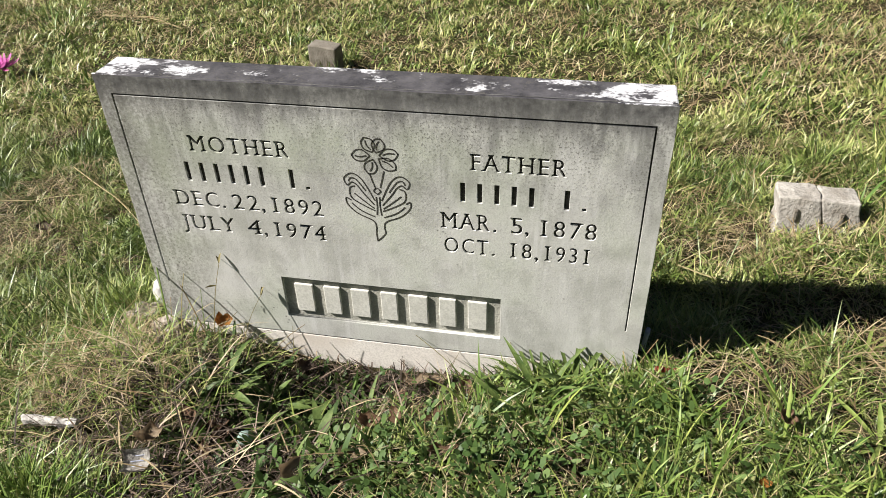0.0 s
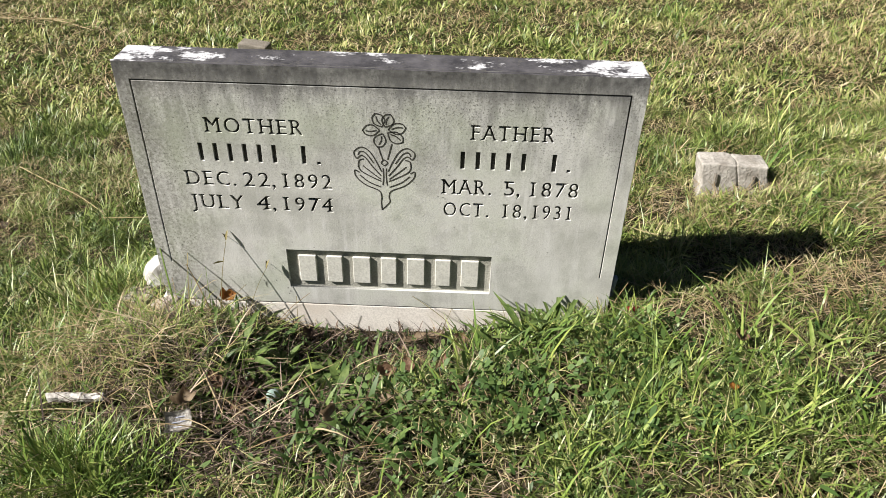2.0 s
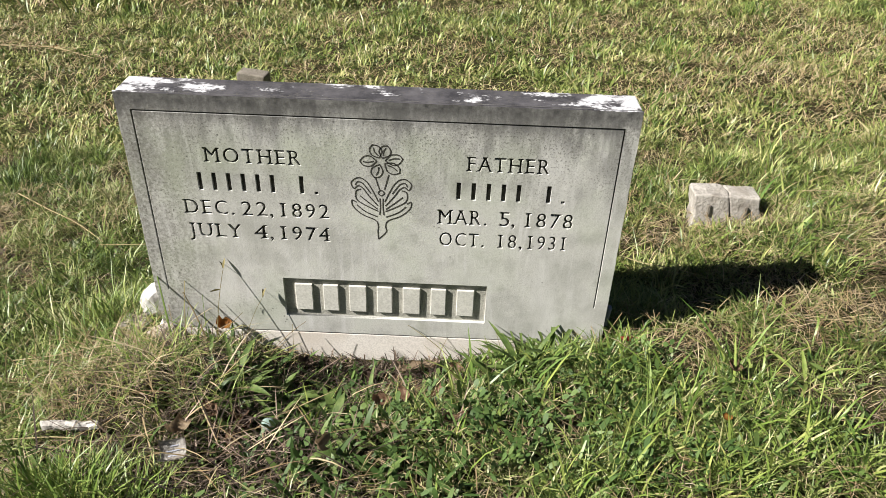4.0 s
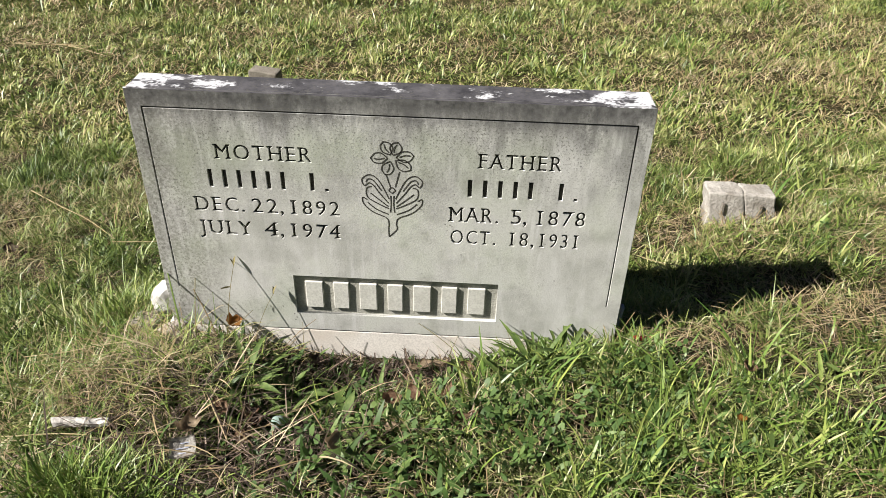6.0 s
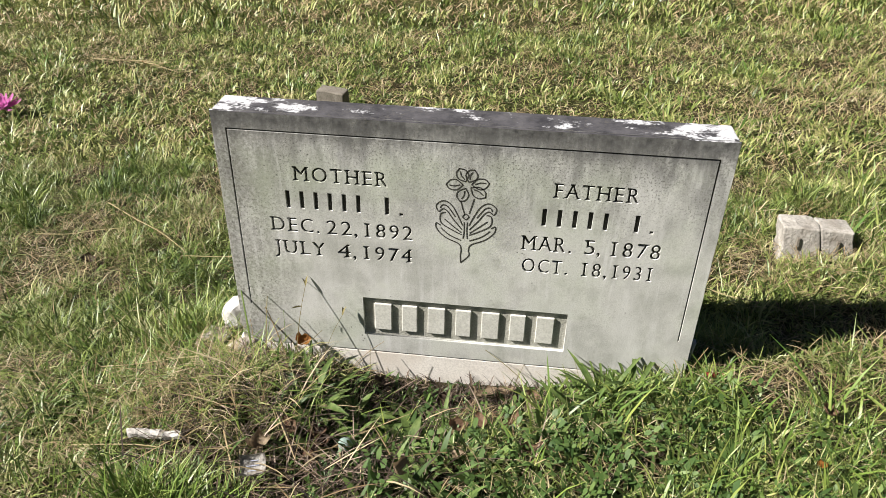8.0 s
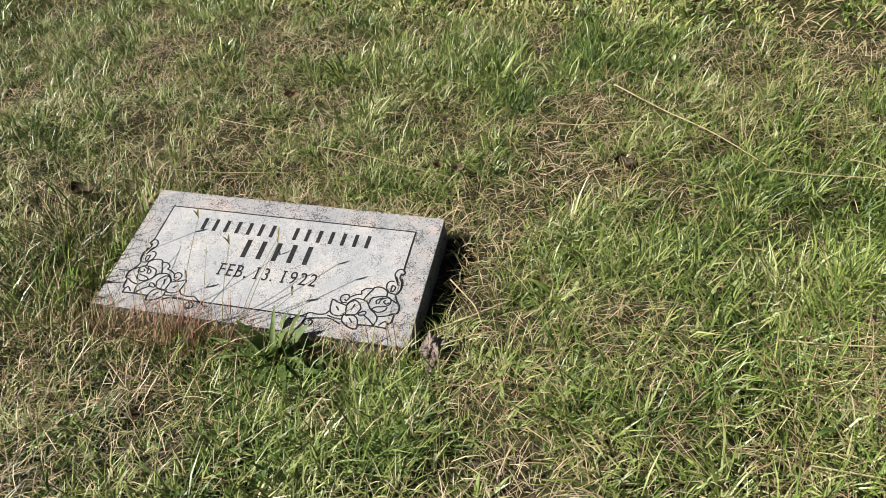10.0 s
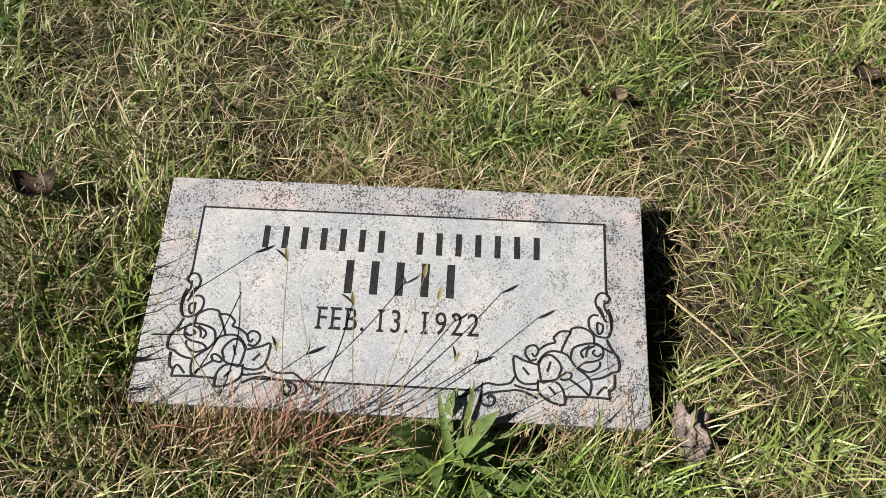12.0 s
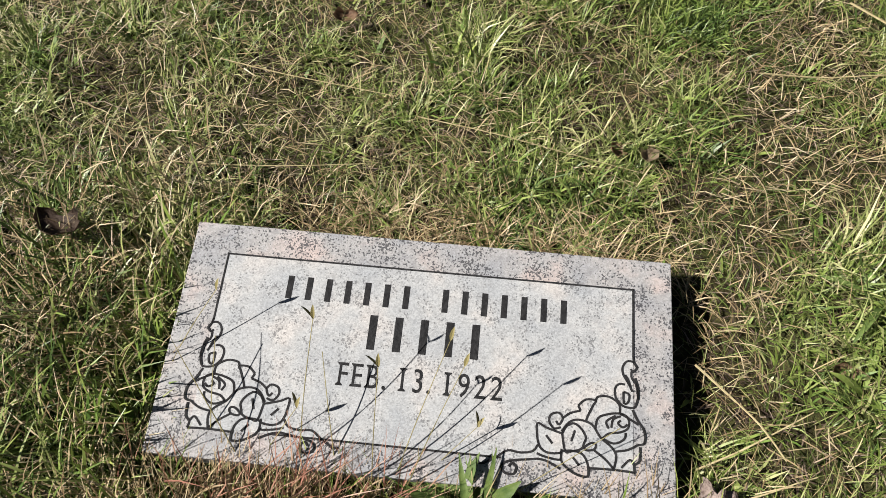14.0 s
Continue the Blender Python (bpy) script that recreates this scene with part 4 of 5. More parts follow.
weed(-0.60, 0.24, 7, 0.080, 0.016, 25, PLANT, "coarse green weed in the lawn", 16)
weed(1.235, -0.150, 6, 0.105, 0.013, 45, LIME, "coarse light green grass weed", 17)
weed(0.97, -0.03, 6, 0.085, 0.011, 55, LIME, "coarse light green grass weed", 18)
weed(0.52, -0.15, 10, 0.070, 0.018, 40, PLANT, "green weed clump in leaf litter", 20)
weed(0.235, -0.215, 9, 0.095, 0.034, 58, PLANT, "broad dark green dock leaves in the litter", 28)
weed(0.300, -0.225, 8, 0.095, 0.030, 50, PLANT, "broad dark green dock leaves in the litter", 29)
weed(0.390, -0.225, 8, 0.085, 0.026, 48, PLANT, "broad dark green dock leaves in the litter", 30)
weed(0.430, -0.330, 9, 0.085, 0.020, 46, PLANT, "green weed clump beside the litter", 31)
weed(0.62, -0.11, 8, 0.060, 0.020, 35, PLANT, "green weed clump in leaf litter", 22)
weed(0.24, -0.20, 11, 0.090, 0.014, 55, PLANT, "green weed clump in leaf litter", 25)
weed(-1.052, -0.256, 15, 0.112, 0.040, 70, PLANT, "broad upright plantain leaves at the marker's front edge", 27)
weed(-1.03, -0.300, 9, 0.130, 0.024, 48, PLANT, "broad-leaved green weed at the marker's front edge", 26)
wr = random.Random(77)
for k in range(46):
    x, y = wr.uniform(-2.2, 2.4), wr.uniform(0.2, 2.8)
    if y < 0.7 and -1.6 < x < -0.7 or (1.05 < x < 1.5 and y < 0.65):
        continue
    weed(x, y, wr.randint(5, 9), wr.uniform(0.05, 0.085), wr.uniform(0.009, 0.015), wr.uniform(20, 45), wr.choice((LIME, PLANT, PLANT)), "small broad-leaved weed in the mown lawn", 100 + k)
for k in range(34):
    x, y = wr.uniform(-2.0, 1.8), wr.uniform(-0.62, -0.12)
    if -1.55 < x < -0.75 and y > -0.4:
        continue
    weed(x, y, wr.randint(5, 9), wr.uniform(0.05, 0.09), wr.uniform(0.009, 0.015), wr.uniform(20, 50), wr.choice((LIME, PLANT, PLANT)), "small broad-leaved weed in the mown lawn", 200 + k)


# ---- stalks and straws ----
def stalk(points, r, material, label, group, seed=False):
    bm = bmesh.new()
    tube(bm, curve_path(points, 5), r, r * 0.55, 4)
    o = Vector(points[0])
    for v in bm.verts:
        v.co -= o
    return single("grass_stalk", bm, material, pose(*o), label, "grass stalk", group)


def standing(x, y, lean, turn, length, r=0.0011, material=STALKMAT, label="thin upright grass stalk gone to seed", bend=0.5, ears=0):
    b = Vector(gz(x, y))
    d = Vector((math.cos(radians(turn)), math.sin(radians(turn)), 0))
    pts = [b + d * (length * math.sin(radians(lean)) * s * (0.6 + bend * s)) + Vector((0, 0, length * math.cos(radians(lean)) * s * (1 - 0.25 * bend * s))) for s in (0, 0.25, 0.5, 0.75, 1.0)]
    ob = stalk(pts, r, material, label, "standing grass stalks")
    for k in range(ears):
        e = leaf_blade(0.020, 0.005, 20, 20, 0.3, 5)
        p = part("ear", e, STALKMAT, ob, "narrow seed ear")
        p.matrix_local = Matrix.Translation(pts[-1 - k // 2] - b) @ pose(0, 0, 0, 40 * k, -50 + 30 * k, turn + 70 * k)


# stalks that stand before the headstone and throw shadows on it
standing(0.050, -0.060, 30, 118, 0.19, 0.0022, LUSH, "coarse green grass stalk leaning before the headstone", 0.3)
standing(0.085, -0.085, 32, 100, 0.16, 0.0014, ears=2)
standing(0.135, -0.060, 14, 70, 0.20, 0.0010, ears=3)
standing(0.115, -0.045, 24, 150, 0.14, 0.0016, STRAW, "pale dry grass stalk before the headstone", 0.3)
standing(0.180, -0.050, 20, 40, 0.15, 0.0009, ears=2)
standing(0.620, -0.045, 48, 160, 0.15, 0.0010, ears=0)
standing(0.880, -0.030, 28, 20, 0.11, 0.0012, STRAW, "pale dry grass stalk at the headstone corner", 0.2)
standing(0.700, -0.030, 22, 130, 0.11, 0.0008)
standing(0.560, -0.040, 30, 60, 0.09, 0.0008)
sr = random.Random(9)
for k in range(15):
    standing(sr.uniform(0.0, 0.30), sr.uniform(-0.14, -0.02), sr.uniform(12, 50), sr.uniform(0, 360), sr.uniform(0.08, 0.15), 0.0009, sr.choice((STALKMAT, STRAW, LUSH)))
# stalks before and across the granite marker
for x, y, lean, turn, ln, ears in ((-1.255, -0.262, 34, 92, 0.25, 2), (-1.165, -0.262, 30, 96, 0.22, 2), (-1.150, -0.260, 42, 76, 0.24, 1), (-1.135, -0.262, 34, 70, 0.24, 1), (-1.300, -0.275, 45, 135, 0.26, 0), (-1.140, -0.255, 50, 50, 0.15, 2), (-1.32, -0.27, 40, 60, 0.14, 2), (-1.47, -0.20, 40, 60, 0.20, 1), (-1.20, -0.27, 46, 110, 0.20, 0), (-1.36, -0.28, 48, 100, 0.19, 0), (-1.06, -0.265, 60, 40, 0.22, 0)):
    standing(x, y, lean, turn, ln, 0.0009, STALKMAT, "thin dry grass stalk arching over the granite marker", 0.5, ears)
# loose straws lying on the lawn: from x, y to x, y
for x0, y0, x1, y1, up, r in (
        (-0.805, -0.002, -0.708, -0.131, 0.05, 0.0016), (-0.798, -0.136, -0.674, -0.063, 0.045, 0.0016), (-0.766, -0.173, -0.673, -0.141, 0.045, 0.0014),
        (-1.578, 0.358, -1.28, 0.315, 0.055, 0.0010), (-1.24, 0.305, -0.90, 0.25, 0.05, 0.0009), (-1.60, 0.16, -1.30, 0.20, 0.05, 0.0010), (-1.62, 0.12, -1.52, 0.06, 0.05, 0.0016),
        (-1.583, 2.265, -1.20, 2.13, 0.05, 0.004), (-1.30, 2.17, -1.040, 2.002, 0.05, 0.0035), (-1.55, 2.23, -1.15, 2.10, 0.06, 0.0025),
        (-0.62, 0.62, -0.28, 0.36, 0.05, 0.0016), (-0.28, 0.36, -0.04, 0.34, 0.05, 0.0013), (-0.75, 0.46, -0.50, 0.47, 0.05, 0.0012), (-0.02, 0.30, -0.14, 0.42, 0.05, 0.0012),
        (0.98, 0.30, 1.12, 0.22, 0.05, 0.0016), (1.48, 0.58, 1.70, 0.55, 0.05, 0.0013), (1.50, 0.30, 1.68, 0.34, 0.05, 0.0012), (-0.2, -0.30, -0.02, -0.33, 0.05, 0.0012), (-0.25, -0.10, -0.02, -0.12, 0.06, 0.0012)):
    pts = []
    for s in (0, 0.33, 0.66, 1):
        x, y = x0 + (x1 - x0) * s, y0 + (y1 - y0) * s
        pts.append(Vector(gz(x, y, up * 0.75 + 0.006 * math.sin(3 * s + x0 * 9))) + Vector((0.01 * math.sin(s * 3), 0.01 * math.sin(s * 2.6 + x0), 0)))
    stalk(pts, r, TWIG, "long bleached straw lying on the lawn", "loose straws")


# ---- lawn ----
rng = np.random.default_rng(4)


def patch(x, y, scale, seed):
    """A soft uneven field between about -1 and 1."""
    a = np.sin(x * scale + 1.7 * np.sin(y * scale * 0.8 + seed) + seed) + np.sin(y * scale * 1.3 + 1.9 * np.sin(x * scale * 0.7 - seed) + 2 * seed)
    b = np.sin(x * scale * 2.7 + 2 * np.sin(y * scale * 2.1 + seed)) * np.sin(y * scale * 2.3 + seed)
    return a * 0.35 + b * 0.3


def footprint(x, y):
    stone = (x > -0.003) & (x < 0.902) & (y > -0.007) & (y < 0.092)
    c, s = math.cos(radians(6.8)), math.sin(radians(6.8))
    u, v = (x + 1.148) * c + (y + 0.080) * s, -(x + 1.148) * s + (y + 0.080) * c
    marker = (u > -MW / 2 - 0.004) & (u < MW / 2 + 0.026) & (abs(v) < MD / 2 + 0.004)
    foot = (abs(x - 1.267) < 0.085) & (y > 0.452) & (y < 0.545)
    far = (abs(x - 1.65) < 0.32) & (abs(y - 3.83) < 0.12)
    return stone | marker | foot | far


def scatter(n, x0, x1, y0, y1, keep=None):
    x, y = rng.uniform(x0, x1, n), rng.uniform(y0, y1, n)
    ok = ~footprint(x, y)
    if keep is not None:
        ok &= rng.random(n) < keep(x, y)
    return x[ok], y[ok]


def blade_field(name, x, y, length, width, azimuth, lean0, lean1, material, label, lift=0.0, rows=3):
    """Many bent tapering blades in one mesh; lean from upright, in degrees, at foot and tip."""
    n = len(x)
    az = azimuth
    dirx, diry = np.cos(az), np.sin(az)
    tw = az + math.pi / 2 + rng.uniform(-0.9, 0.9, n)
    sx, sy = np.cos(tw), np.sin(tw)
    p = np.stack([x, y, ground_z(x, y) + lift - 0.004], 1)
    pts = [p]
    for k in range(rows - 1):
        a = np.radians(lean0 + (lean1 - lean0) * (k + 0.3) / max(1, rows - 1.4))
        step = (length / (rows - 1))
        p = p + np.stack([dirx * np.sin(a) * step, diry * np.sin(a) * step, np.cos(a) * step], 1)
        pts.append(p)
    verts = []
    for k in range(rows - 1):
        w = width * (0.75, 1.0, 0.8, 0.6)[k] * 0.5
        side = np.stack([sx * w, sy * w, 0 * w], 1)
        verts += [pts[k] + side, pts[k] - side]
    verts.append(pts[-1])
    per = 2 * (rows - 1) + 1
    co = np.stack(verts, 1).reshape(-1, 3)
    base = np.arange(n, dtype=np.int64) * per
    loops = []
    sizes = []
    for k in range(rows - 2):
        loops.append(np.stack([base + 2 * k, base + 2 * k + 1, base + 2 * k + 3, base + 2 * k + 2], 1))
        sizes.append(4)
    loops.append(np.stack([base + per - 3, base + per - 2, base + per - 1], 1))
    sizes.append(3)
    flat = np.concatenate(loops, 1).ravel()
    size = np.tile(np.array(sizes), n)
    start = np.concatenate([[0], np.cumsum(size)[:-1]])
    me = bpy.data.meshes.new(name)
    me.vertices.add(len(co))
    me.vertices.foreach_set("co", co.astype(np.float32).ravel())
    me.loops.add(len(flat))
    me.loops.foreach_set("vertex_index", flat.astype(np.int32))
    me.polygons.add(len(size))
    me.polygons.foreach_set("loop_start", start.astype(np.int32))
    me.update(calc_edges=True)
    me.materials.append(material)
    ob = new(name, me)
    return tagged(ob, label, "grass", kind="stuff")


def lawn(name, n, box, length, width, lean0, lean1, material, label, keep=None, lift=0.0, rows=3, az=None, lift_spread=0.0):
    x, y = scatter(n, *box, keep)
    k = len(x)
    ang = rng.uniform(0, 2 * math.pi, k) if az is None else az + rng.normal(0, 0.8, k)
    up = lift + rng.uniform(0, 1, k) * lift_spread
    return blade_field(name, x, y, rng.uniform(*length, k), rng.uniform(*width, k), ang, rng.uniform(*lean0, k), rng.uniform(*lean1, k), material, label, up, rows)


def spot(cx, cy, rx, ry):
    return lambda x, y: np.exp(-(((x - cx) / rx) ** 2) - ((y - cy) / ry) ** 2)


def clump(x, y):
    """Thick and thin places in the turf, a hand's width and less."""
    return 0.30 * cells(x, y, 0.20, 3) + 0.42 * cells(x, y, 0.085, 4) + 0.28 * cells(x, y, 0.036, 5)


def greener(x, y):
    thick = np.clip((clump(x, y) - 0.36) / 0.20, 0.09 + 0.35 * np.clip(y - 0.5, 0, 1), 1)
    return thick * np.clip(0.72 + 0.35 * patch(x, y, 5.0, 1.0) + 0.35 * patch(x, y, 15.0, 3.0), 0.1, 1) * (1 - bare(x, y))


def drier(x, y):
    return np.clip(0.50 - 0.45 * patch(x, y, 5.0, 1.0) - 0.35 * patch(x, y, 11.0, 4.0) + 0.9 * (0.5 - clump(x, y)), 0.05, 1) * (1 - 0.95 * bare(x, y))


def bare(x, y):
    """Little grows in the hollow before the base."""
    base = 0.97 * np.exp(-(((x - 0.48) / 0.20) ** 4) - ((y + 0.03) / 0.060) ** 4)
    litter = 0.95 * np.exp(-(((x - 0.25) / 0.25) ** 2) - ((y + 0.26) / 0.18) ** 2)
    return np.maximum(base, litter)


def tufts(name, n, per, box, spread, length, width, material, label, keep=greener, rows=3, lean=(2, 36), bend=(10, 70)):
    """Grass in tufts: blades that lean outwards from each tuft's middle, tall and short tufts mixed."""
    cx, cy = scatter(n, *box, keep)
    k = len(cx)
    tall = np.exp(rng.normal(0, 0.30, k)) * (0.45 + 1.25 * np.clip((clump(cx, cy) - 0.40) / 0.20, 0, 1))
    sway = rng.uniform(0, 2 * math.pi, k)
    x = (cx[:, None] + rng.normal(0, spread, (k, per))).ravel()
    y = (cy[:, None] + rng.normal(0, spread, (k, per))).ravel()
    out = np.arctan2(y - np.repeat(cy, per), x - np.repeat(cx, per)) + rng.normal(0, 0.7, k * per)
    az = np.where(rng.random(k * per) < 0.18, np.repeat(sway, per) + rng.normal(0, 0.4, k * per), out)
    ln = np.repeat(tall, per) * rng.uniform(*length, k * per)
    ok = ~footprint(x, y)
    x, y, az, ln = x[ok], y[ok], az[ok], ln[ok]
    l0 = rng.uniform(*lean, len(x))
    return blade_field(name, x, y, ln, rng.uniform(*width, len(x)), az, l0, l0 + rng.uniform(*bend, len(x)), material, label, 0.0, rows)


NEAR, SIDE, MID, FAR_BAND = (-2.6, 1.9, -0.8, 1.0), (-4.8, -2.6, -0.8, 1.0), (-4.8, 3.4, 1.0, 3.0), (-7.0, 6.0, 3.0, 8.0)
MOWN, CLIPPINGS, COARSE = "short mown green and yellowish lawn grass in tufts", "dry straw-coloured clippings lying in the lawn", "broad coarse green grass leaves in the lawn"
tufts("lawn_grass", 44000, 11, NEAR, 0.010, (0.012, 0.038), (0.0013, 0.0038), GREEN, MOWN, lean=(4, 60), bend=(15, 85))
lawn("thatch", 120000, NEAR, (0.012, 0.042), (0.0009, 0.0022), (70, 88), (80, 100), DEADSTEM, "brown dead thatch lying between the grass tufts", lambda x, y: np.clip(1.5 - 2.2 * clump(x, y), 0.1, 1), 0.005, lift_spread=0.008)
lawn("dry_grass", 84000, NEAR, (0.012, 0.060), (0.0008, 0.0020), (35, 85), (70, 104), STRAW, CLIPPINGS, drier, 0.004, lift_spread=0.026)
lawn("fine_grass", 95000, (-2.4, 1.8, -0.75, 1.2), (0.025, 0.070), (0.0006, 0.0012), (15, 70), (70, 115), GREEN, "fine olive grass fibres matted in the lawn", lambda x, y: (0.12 + 0.6 * np.maximum(spot(-1.15, 0.15, 0.85, 0.75)(x, y), spot(0.1, -0.2, 0.35, 0.2)(x, y))) * (1 - bare(x, y)), 0.004, 4, lift_spread=0.016)
lawn("coarse_grass", 17000, NEAR, (0.018, 0.050), (0.0034, 0.0078), (10, 60), (50, 105), WEED, COARSE, greener, rows=4)
tufts("lush_grass", 1300, 10, (0.0, 1.9, -0.78, -0.06), 0.014, (0.022, 0.064), (0.0022, 0.0052), LUSH, "coarse green grass tufts before the headstone", lambda x, y: greener(x, y) * spot(0.95, -0.35, 0.5, 0.22)(x, y), rows=4, lean=(2, 38), bend=(15, 70))
tufts("lush_grass", 3200, 12, (-4.0, 3.2, 0.3, 3.4), 0.022, (0.020, 0.052), (0.003, 0.0080), LUSH, "brighter green tufts standing up in the lawn", lambda x, y: np.clip(0.1 + 1.4 * patch(x, y, 4.0, 8.0), 0.05, 1), rows=4, lean=(2, 40), bend=(15, 70))
tufts("lawn_grass", 33000, 9, MID, 0.016, (0.012, 0.036), (0.0030, 0.0074), BRIGHT_LAWN, MOWN, lean=(4, 60), bend=(15, 85))
lawn("dry_grass", 48000, MID, (0.02, 0.075), (0.0018, 0.0040), (35, 85), (70, 104), STRAW, CLIPPINGS, drier, 0.006, lift_spread=0.028)
tufts("lawn_grass", 5200, 10, (0.95, 2.2, 0.10, 1.05), 0.012, (0.012, 0.036), (0.0020, 0.0054), BRIGHT_LAWN, MOWN, lean=(4, 60), bend=(15, 85))
lawn("coarse_grass", 14000, MID, (0.02, 0.048), (0.006, 0.011), (10, 60), (50, 105), WEED, COARSE, greener, rows=4)
tufts("lawn_grass", 3500, 9, SIDE, 0.022, (0.028, 0.062), (0.0032, 0.0065), GREEN, MOWN)
lawn("dry_grass", 9000, SIDE, (0.04, 0.10), (0.0018, 0.0036), (35, 85), (70, 104), STRAW, CLIPPINGS, drier, 0.006, lift_spread=0.028)
for band in ((-7.0, 6.0, -4.5, -0.8), (1.9, 6.0, -0.8, 1.0), (3.4, 6.0, 1.0, 3.0), (-7.0, -4.8, -0.8, 3.0)):
    n = int(420 * (band[1] - band[0]) * (band[3] - band[2]))
    tufts("lawn_grass", int(1.25 * n), 7, band, 0.035, (0.03, 0.065), (0.009, 0.016), BRIGHT_LAWN, MOWN)
    lawn("dry_grass", 3 * n, band, (0.04, 0.09), (0.005, 0.009), (35, 80), (70, 100), STRAW, CLIPPINGS, drier, 0.010, lift_spread=0.02)
lawn("dry_grass", 16000, (0.9, 3.4, 0.5, 3.0), (0.02, 0.075), (0.0015, 0.0034), (30, 80), (65, 102), STRAW, CLIPPINGS, spot(2.0, 1.5, 0.9, 0.8), 0.012, lift_spread=0.03)
tufts("lawn_grass", 17000, 9, FAR_BAND, 0.035, (0.030, 0.060), (0.007, 0.013), BRIGHT_LAWN, MOWN)
lawn("dry_grass", 80000, FAR_BAND, (0.04, 0.09), (0.005, 0.009), (35, 80), (70, 100), STRAW, CLIPPINGS, drier, 0.010, lift_spread=0.02)


def front_edge(x, y):
    """A narrow strip before the granite marker, thickest where the reddish tuft stands."""
    gap = -0.245 + (x + 1.12) * 0.155 - y
    return np.where((gap > 0) & (gap < 0.05), 0.15 + 0.75 * np.exp(-(((x + 1.30) / 0.11) ** 2)) * (0.6 + 0.4 * patch(x, y, 60.0, 1.0)), 0)


def red_tuft(x, y):
    """A dense reddish tuft in front of the marker."""
    gap = -0.245 + (x + 1.12) * 0.155 - y
    return np.where((gap > 0) & (gap < 0.035), 0.13 * np.exp(-(((x + 1.25) / 0.07) ** 2)) * (0.25 + 1.5 * (patch(x, y, 60.0, 1.0) > 0.1)) + 0.02, 0)


# unmown tufts round the stones
lawn("dry_grass", 2600, (-1.95, -0.75, -0.62, -0.24), (0.03, 0.09), (0.0010, 0.0022), (20, 75), (55, 104), STRAW, CLIPPINGS, spot(-1.35, -0.40, 0.30, 0.13), 0.012, lift_spread=0.03)
lawn("dry_grass", 4000, (-2.1, -1.46, -0.40, 0.40), (0.04, 0.10), (0.0010, 0.0024), (10, 60), (40, 100), STRAW, "dry stems among tall grass along the granite marker", spot(-1.60, -0.05, 0.16, 0.20), 0.01, lift_spread=0.04)
lawn("dead_stems", 2600, (-0.20, 0.34, -0.28, 0.0), (0.04, 0.11), (0.0011, 0.0026), (20, 70), (70, 115), DEADSTEM, "brown dead stems in the grass mound before the headstone", spot(0.08, -0.14, 0.16, 0.08), rows=4)
lawn("dead_stems", 2600, (-0.12, 0.62, -0.48, -0.02), (0.03, 0.12), (0.0011, 0.0030), (60, 88), (78, 100), DEADSTEM, "brown dead weed stems lying over dark litter", lambda x, y: np.maximum(spot(0.22, -0.30, 0.22, 0.12)(x, y), 0.5 * spot(0.40, -0.12, 0.20, 0.09)(x, y)), 0.004, rows=4, lift_spread=0.035)
lawn("dead_stems", 900, (0.26, 0.70, -0.10, -0.008), (0.015, 0.060), (0.0012, 0.0032), (15, 80), (55, 104), DEADSTEM, "brown stubble and dead stems along the concrete base", None, lift_spread=0.012, rows=4)
lawn("broad_weed", 150, (0.30, 0.70, -0.09, -0.012), (0.018, 0.045), (0.004, 0.010), (10, 60), (40, 100), CLOVER, "dark green weed leaves against the concrete base", None, 0.004, rows=4)
lawn("dead_stems", 150, (-0.10, 0.50, -0.44, -0.08), (0.07, 0.15), (0.0014, 0.0034), (45, 80), (75, 100), STRAW, "pale dead stems lying over dark litter", spot(0.20, -0.29, 0.20, 0.11), 0.012, rows=4, lift_spread=0.035)
tufts("lush_grass", 1100, 11, (-0.32, 0.16, -0.60, -0.28), 0.010, (0.020, 0.055), (0.0016, 0.0036), LUSH, "bright green fine grass below the litter", spot(0.0, -0.44, 0.15, 0.08), lean=(2, 34))
tufts("lush_grass", 420, 11, (-0.24, -0.02, -0.04, 0.16), 0.010, (0.020, 0.050), (0.0016, 0.0036), LUSH, "bright green fine grass beside the white rock", spot(-0.12, 0.04, 0.06, 0.05), lean=(2, 34))
lawn("dry_grass", 900, (-1.65, -1.0, 1.92, 2.34), (0.04, 0.12), (0.003, 0.007), (60, 86), (78, 100), STRAW, "bundle of pale straw lying in the lawn", lambda x, y: 0.9 * np.exp(-(((y - 2.13 + 0.45 * (x + 1.31)) / 0.022) ** 2)), 0.03, lift_spread=0.03, az=-0.42)
lawn("dry_grass", 7500, (0.80, 1.75, -0.20, 0.75), (0.03, 0.09), (0.0010, 0.0022), (55, 86), (75, 104), STRAW, CLIPPINGS, lambda x, y: np.maximum(np.maximum(spot(1.0, -0.03, 0.10, 0.05)(x, y), spot(1.38, 0.03, 0.20, 0.07)(x, y)), spot(1.42, 0.42, 0.30, 0.14)(x, y)), 0.010, lift_spread=0.03)
lawn("long_grass", 5000, (-0.35, 0.45, -0.42, 0.0), (0.05, 0.15), (0.0010, 0.0022), (8, 50), (80, 125), STRAW, "long wispy half-dry grass mound before the headstone", spot(-0.03, -0.14, 0.15, 0.08), rows=5)
lawn("long_grass", 4200, (-0.40, 0.45, -0.42, 0.0), (0.05, 0.14), (0.0012, 0.0026), (5, 50), (70, 120), LUSH, "long wispy green grass mound before the headstone", spot(0.00, -0.14, 0.18, 0.10), rows=5)
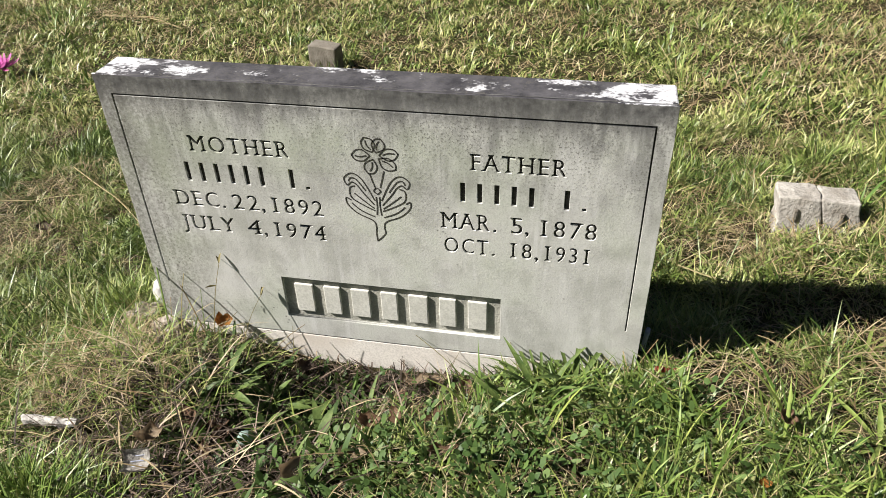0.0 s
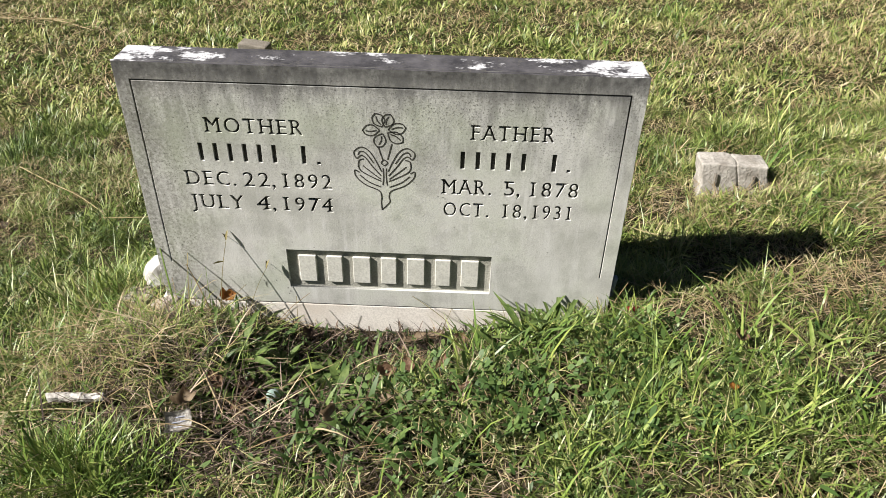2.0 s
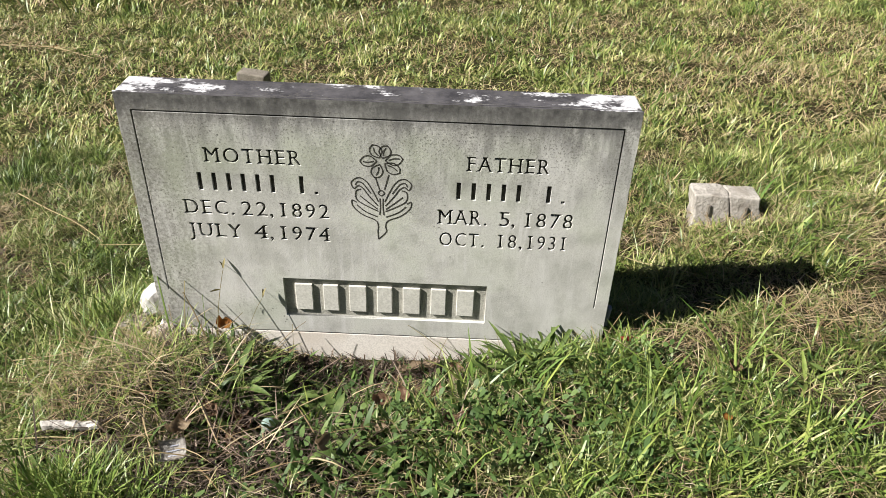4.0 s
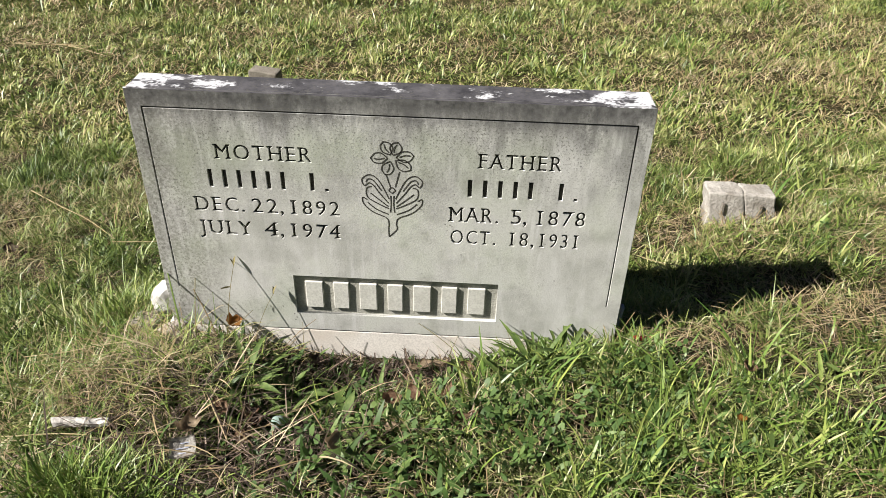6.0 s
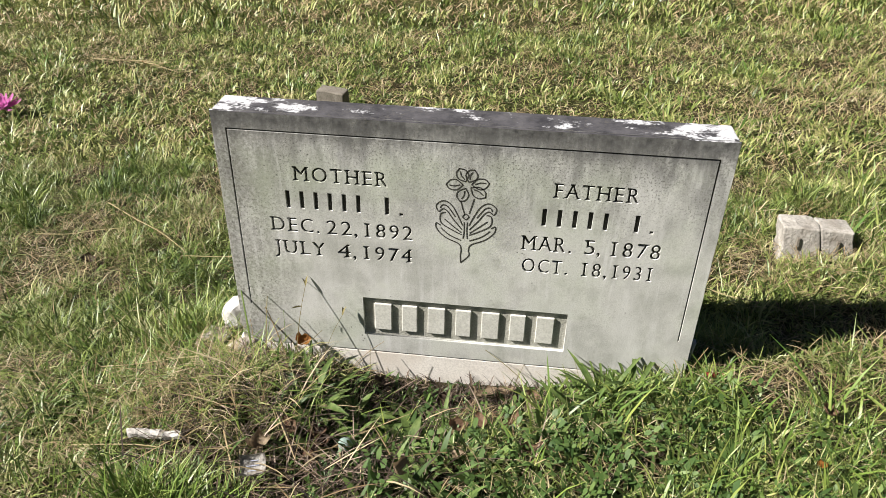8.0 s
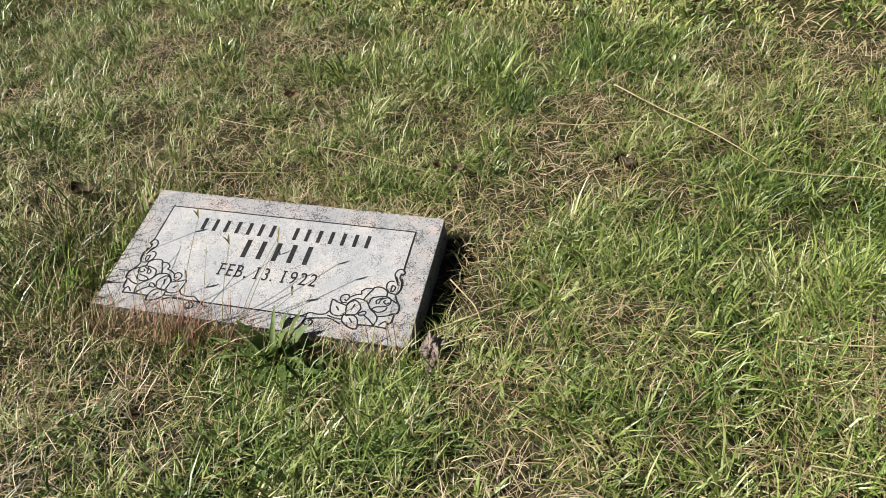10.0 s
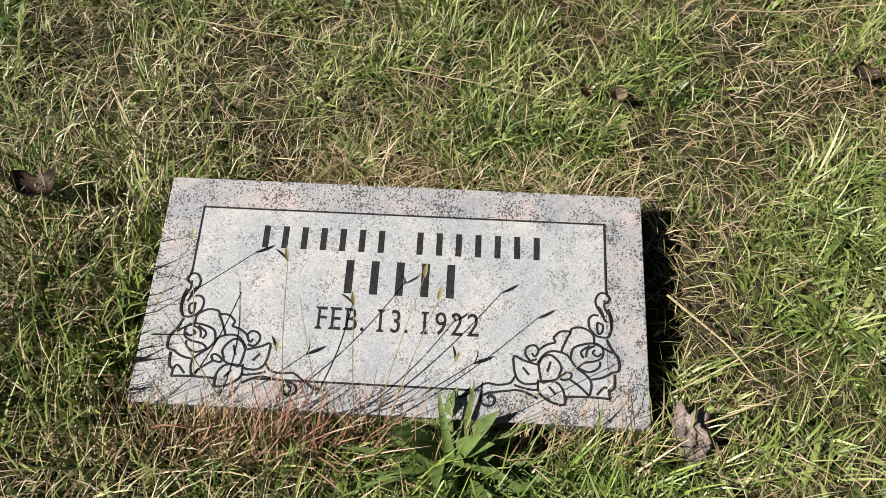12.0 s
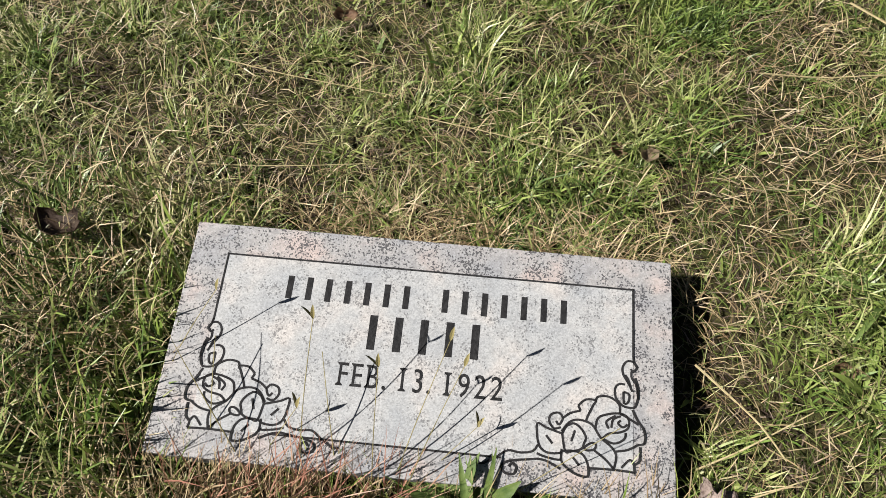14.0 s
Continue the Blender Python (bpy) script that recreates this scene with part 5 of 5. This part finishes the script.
lawn("long_grass", 3000, (-2.0, -1.44, -0.6, 0.30), (0.05, 0.12), (0.0010, 0.0022), (10, 50), (50, 100), STRAW, "dry stems among tall grass along the granite marker", spot(-1.55, -0.16, 0.15, 0.22), rows=4)
lawn("long_grass", 5200, (-2.0, -1.44, -0.6, 0.30), (0.06, 0.13), (0.0020, 0.0042), (2, 36), (25, 90), GREEN, "tall green grass along the granite marker", spot(-1.58, -0.18, 0.15, 0.22), rows=4)
lawn("long_grass", 130, (-1.535, -1.470, -0.30, 0.06), (0.06, 0.12), (0.0035, 0.0075), (0, 22), (8, 50), LUSH, "tall green blades against the marker's side", None, rows=5, az=0.6)
lawn("long_grass", 9000, (-1.50, -0.82, -0.36, -0.17), (0.05, 0.12), (0.0010, 0.0021), (0, 45), (10, 90), STRAW, "pale dry grass standing at the marker's front edge", front_edge, rows=4, az=1.5)
lawn("long_grass", 9000, (-1.46, -1.12, -0.36, -0.22), (0.09, 0.17), (0.0010, 0.0022), (0, 40), (8, 75), RUSSET, "dry reddish grass at the marker's front edge", red_tuft, rows=4, az=1.0)
lawn("long_grass", 6000, (-1.46, -0.80, -0.36, -0.17), (0.05, 0.12), (0.0010, 0.0022), (0, 50), (8, 85), STRAW, "dry grass leaning over the marker's front edge", lambda x, y: red_tuft(x, y) + 0.25 * (front_edge(x, y) > 0) * (patch(x, y, 40.0, 3.0) > 0.2), rows=4, az=1.3)
lawn("broad_weed", 3400, (0.05, 1.5, -0.60, -0.06), (0.014, 0.038), (0.004, 0.011), (25, 75), (60, 110), CLOVER, "small round dark green weed leaves before the headstone", lambda x, y: spot(0.68, -0.27, 0.40, 0.15)(x, y) * (1 - bare(x, y)) * (1 - 0.9 * spot(0.49, -0.205, 0.09, 0.06)(x, y)), 0.012, rows=4, lift_spread=0.02)
lawn("broad_weed", 1500, (0.06, 0.62, -0.42, -0.03), (0.03, 0.080), (0.005, 0.014), (5, 45), (40, 95), CLOVER, "long dark green weed leaves in the leaf litter", lambda x, y: np.maximum(spot(0.27, -0.14, 0.13, 0.09)(x, y), 0.5 * spot(0.42, -0.32, 0.16, 0.09)(x, y)), 0.0, rows=5)
lawn("long_grass", 2200, (-1.55, -0.75, -0.38, -0.19), (0.05, 0.11), (0.0012, 0.0030), (0, 35), (30, 90), LUSH, "uncut grass at the marker's front edge", spot(-1.12, -0.27, 0.34, 0.08), rows=4)
lawn("long_grass", 2600, (-1.52, -0.80, 0.07, 0.17), (0.04, 0.09), (0.0010, 0.0022), (10, 60), (60, 110), STRAW, "dry uncut grass behind the granite marker", spot(-1.15, 0.12, 0.30, 0.05), rows=4)
lawn("long_grass", 500, (0.62, 0.96, -0.09, -0.012), (0.04, 0.09), (0.0018, 0.0042), (5, 50), (40, 100), LUSH, "uncut grass at the foot of the headstone", None, rows=4)
lawn("long_grass", 900, (1.05, 1.5, 0.33, 0.65), (0.04, 0.09), (0.0012, 0.0026), (5, 50), (50, 110), STRAW, "dry uncut grass round the footstone", spot(1.27, 0.43, 0.10, 0.05), rows=4)
lawn("long_grass", 2200, (-0.16, 1.05, 0.085, 0.15), (0.04, 0.09), (0.0012, 0.0028), (5, 40), (40, 90), LUSH, "uncut grass behind the headstone", None, rows=4)


def clover_field(n, box, keep, label):
    """Low three-part leaves on short stems, as flat lobed leaflets."""
    x, y = scatter(n, *box, keep)
    k = len(x)
    c = np.stack([x, y, ground_z(x, y) + rng.uniform(0.018, 0.045, k)], 1)
    size, turn = 0.0026 + 0.0066 * rng.random(k) ** 2, rng.uniform(0, 2 * math.pi, k)
    tilt = rng.normal(0, 0.85, (k, 2))
    ring = np.array([(0.15, 0.0), (0.75, -0.55), (1.45, -0.5), (1.7, 0.0), (1.45, 0.5), (0.75, 0.55)])
    co, faces = [], []
    for leaf in range(3):
        a = turn + leaf * 2 * math.pi / 3
        for u, v in ring:
            px, py = size * (u * np.cos(a) - v * np.sin(a)), size * (u * np.sin(a) + v * np.cos(a))
            co.append(np.stack([c[:, 0] + px, c[:, 1] + py, c[:, 2] + px * tilt[:, 0] + py * tilt[:, 1] + 0.12 * size * abs(v)], 1))
    co = np.stack(co, 1).reshape(-1, 3)
    first = (np.arange(k)[:, None] * 18 + np.arange(3) * 6).ravel()
    me = bpy.data.meshes.new("clover")
    me.from_pydata(co.tolist(), [], (first[:, None] + np.arange(6)).tolist())
    me.materials.append(CLOVER)
    tagged(new("clover", me), label, "clover", kind="stuff")


clover_field(1500, (0.15, 1.15, -0.55, -0.05), spot(0.62, -0.22, 0.42, 0.20), "low green clover leaves before the headstone")
clover_field(650, (-2.1, 1.7, -0.7, 1.0), lambda x, y: np.clip(patch(x, y, 3.0, 5.0) - 0.1, 0, 1), "scattered low green clover in the lawn")
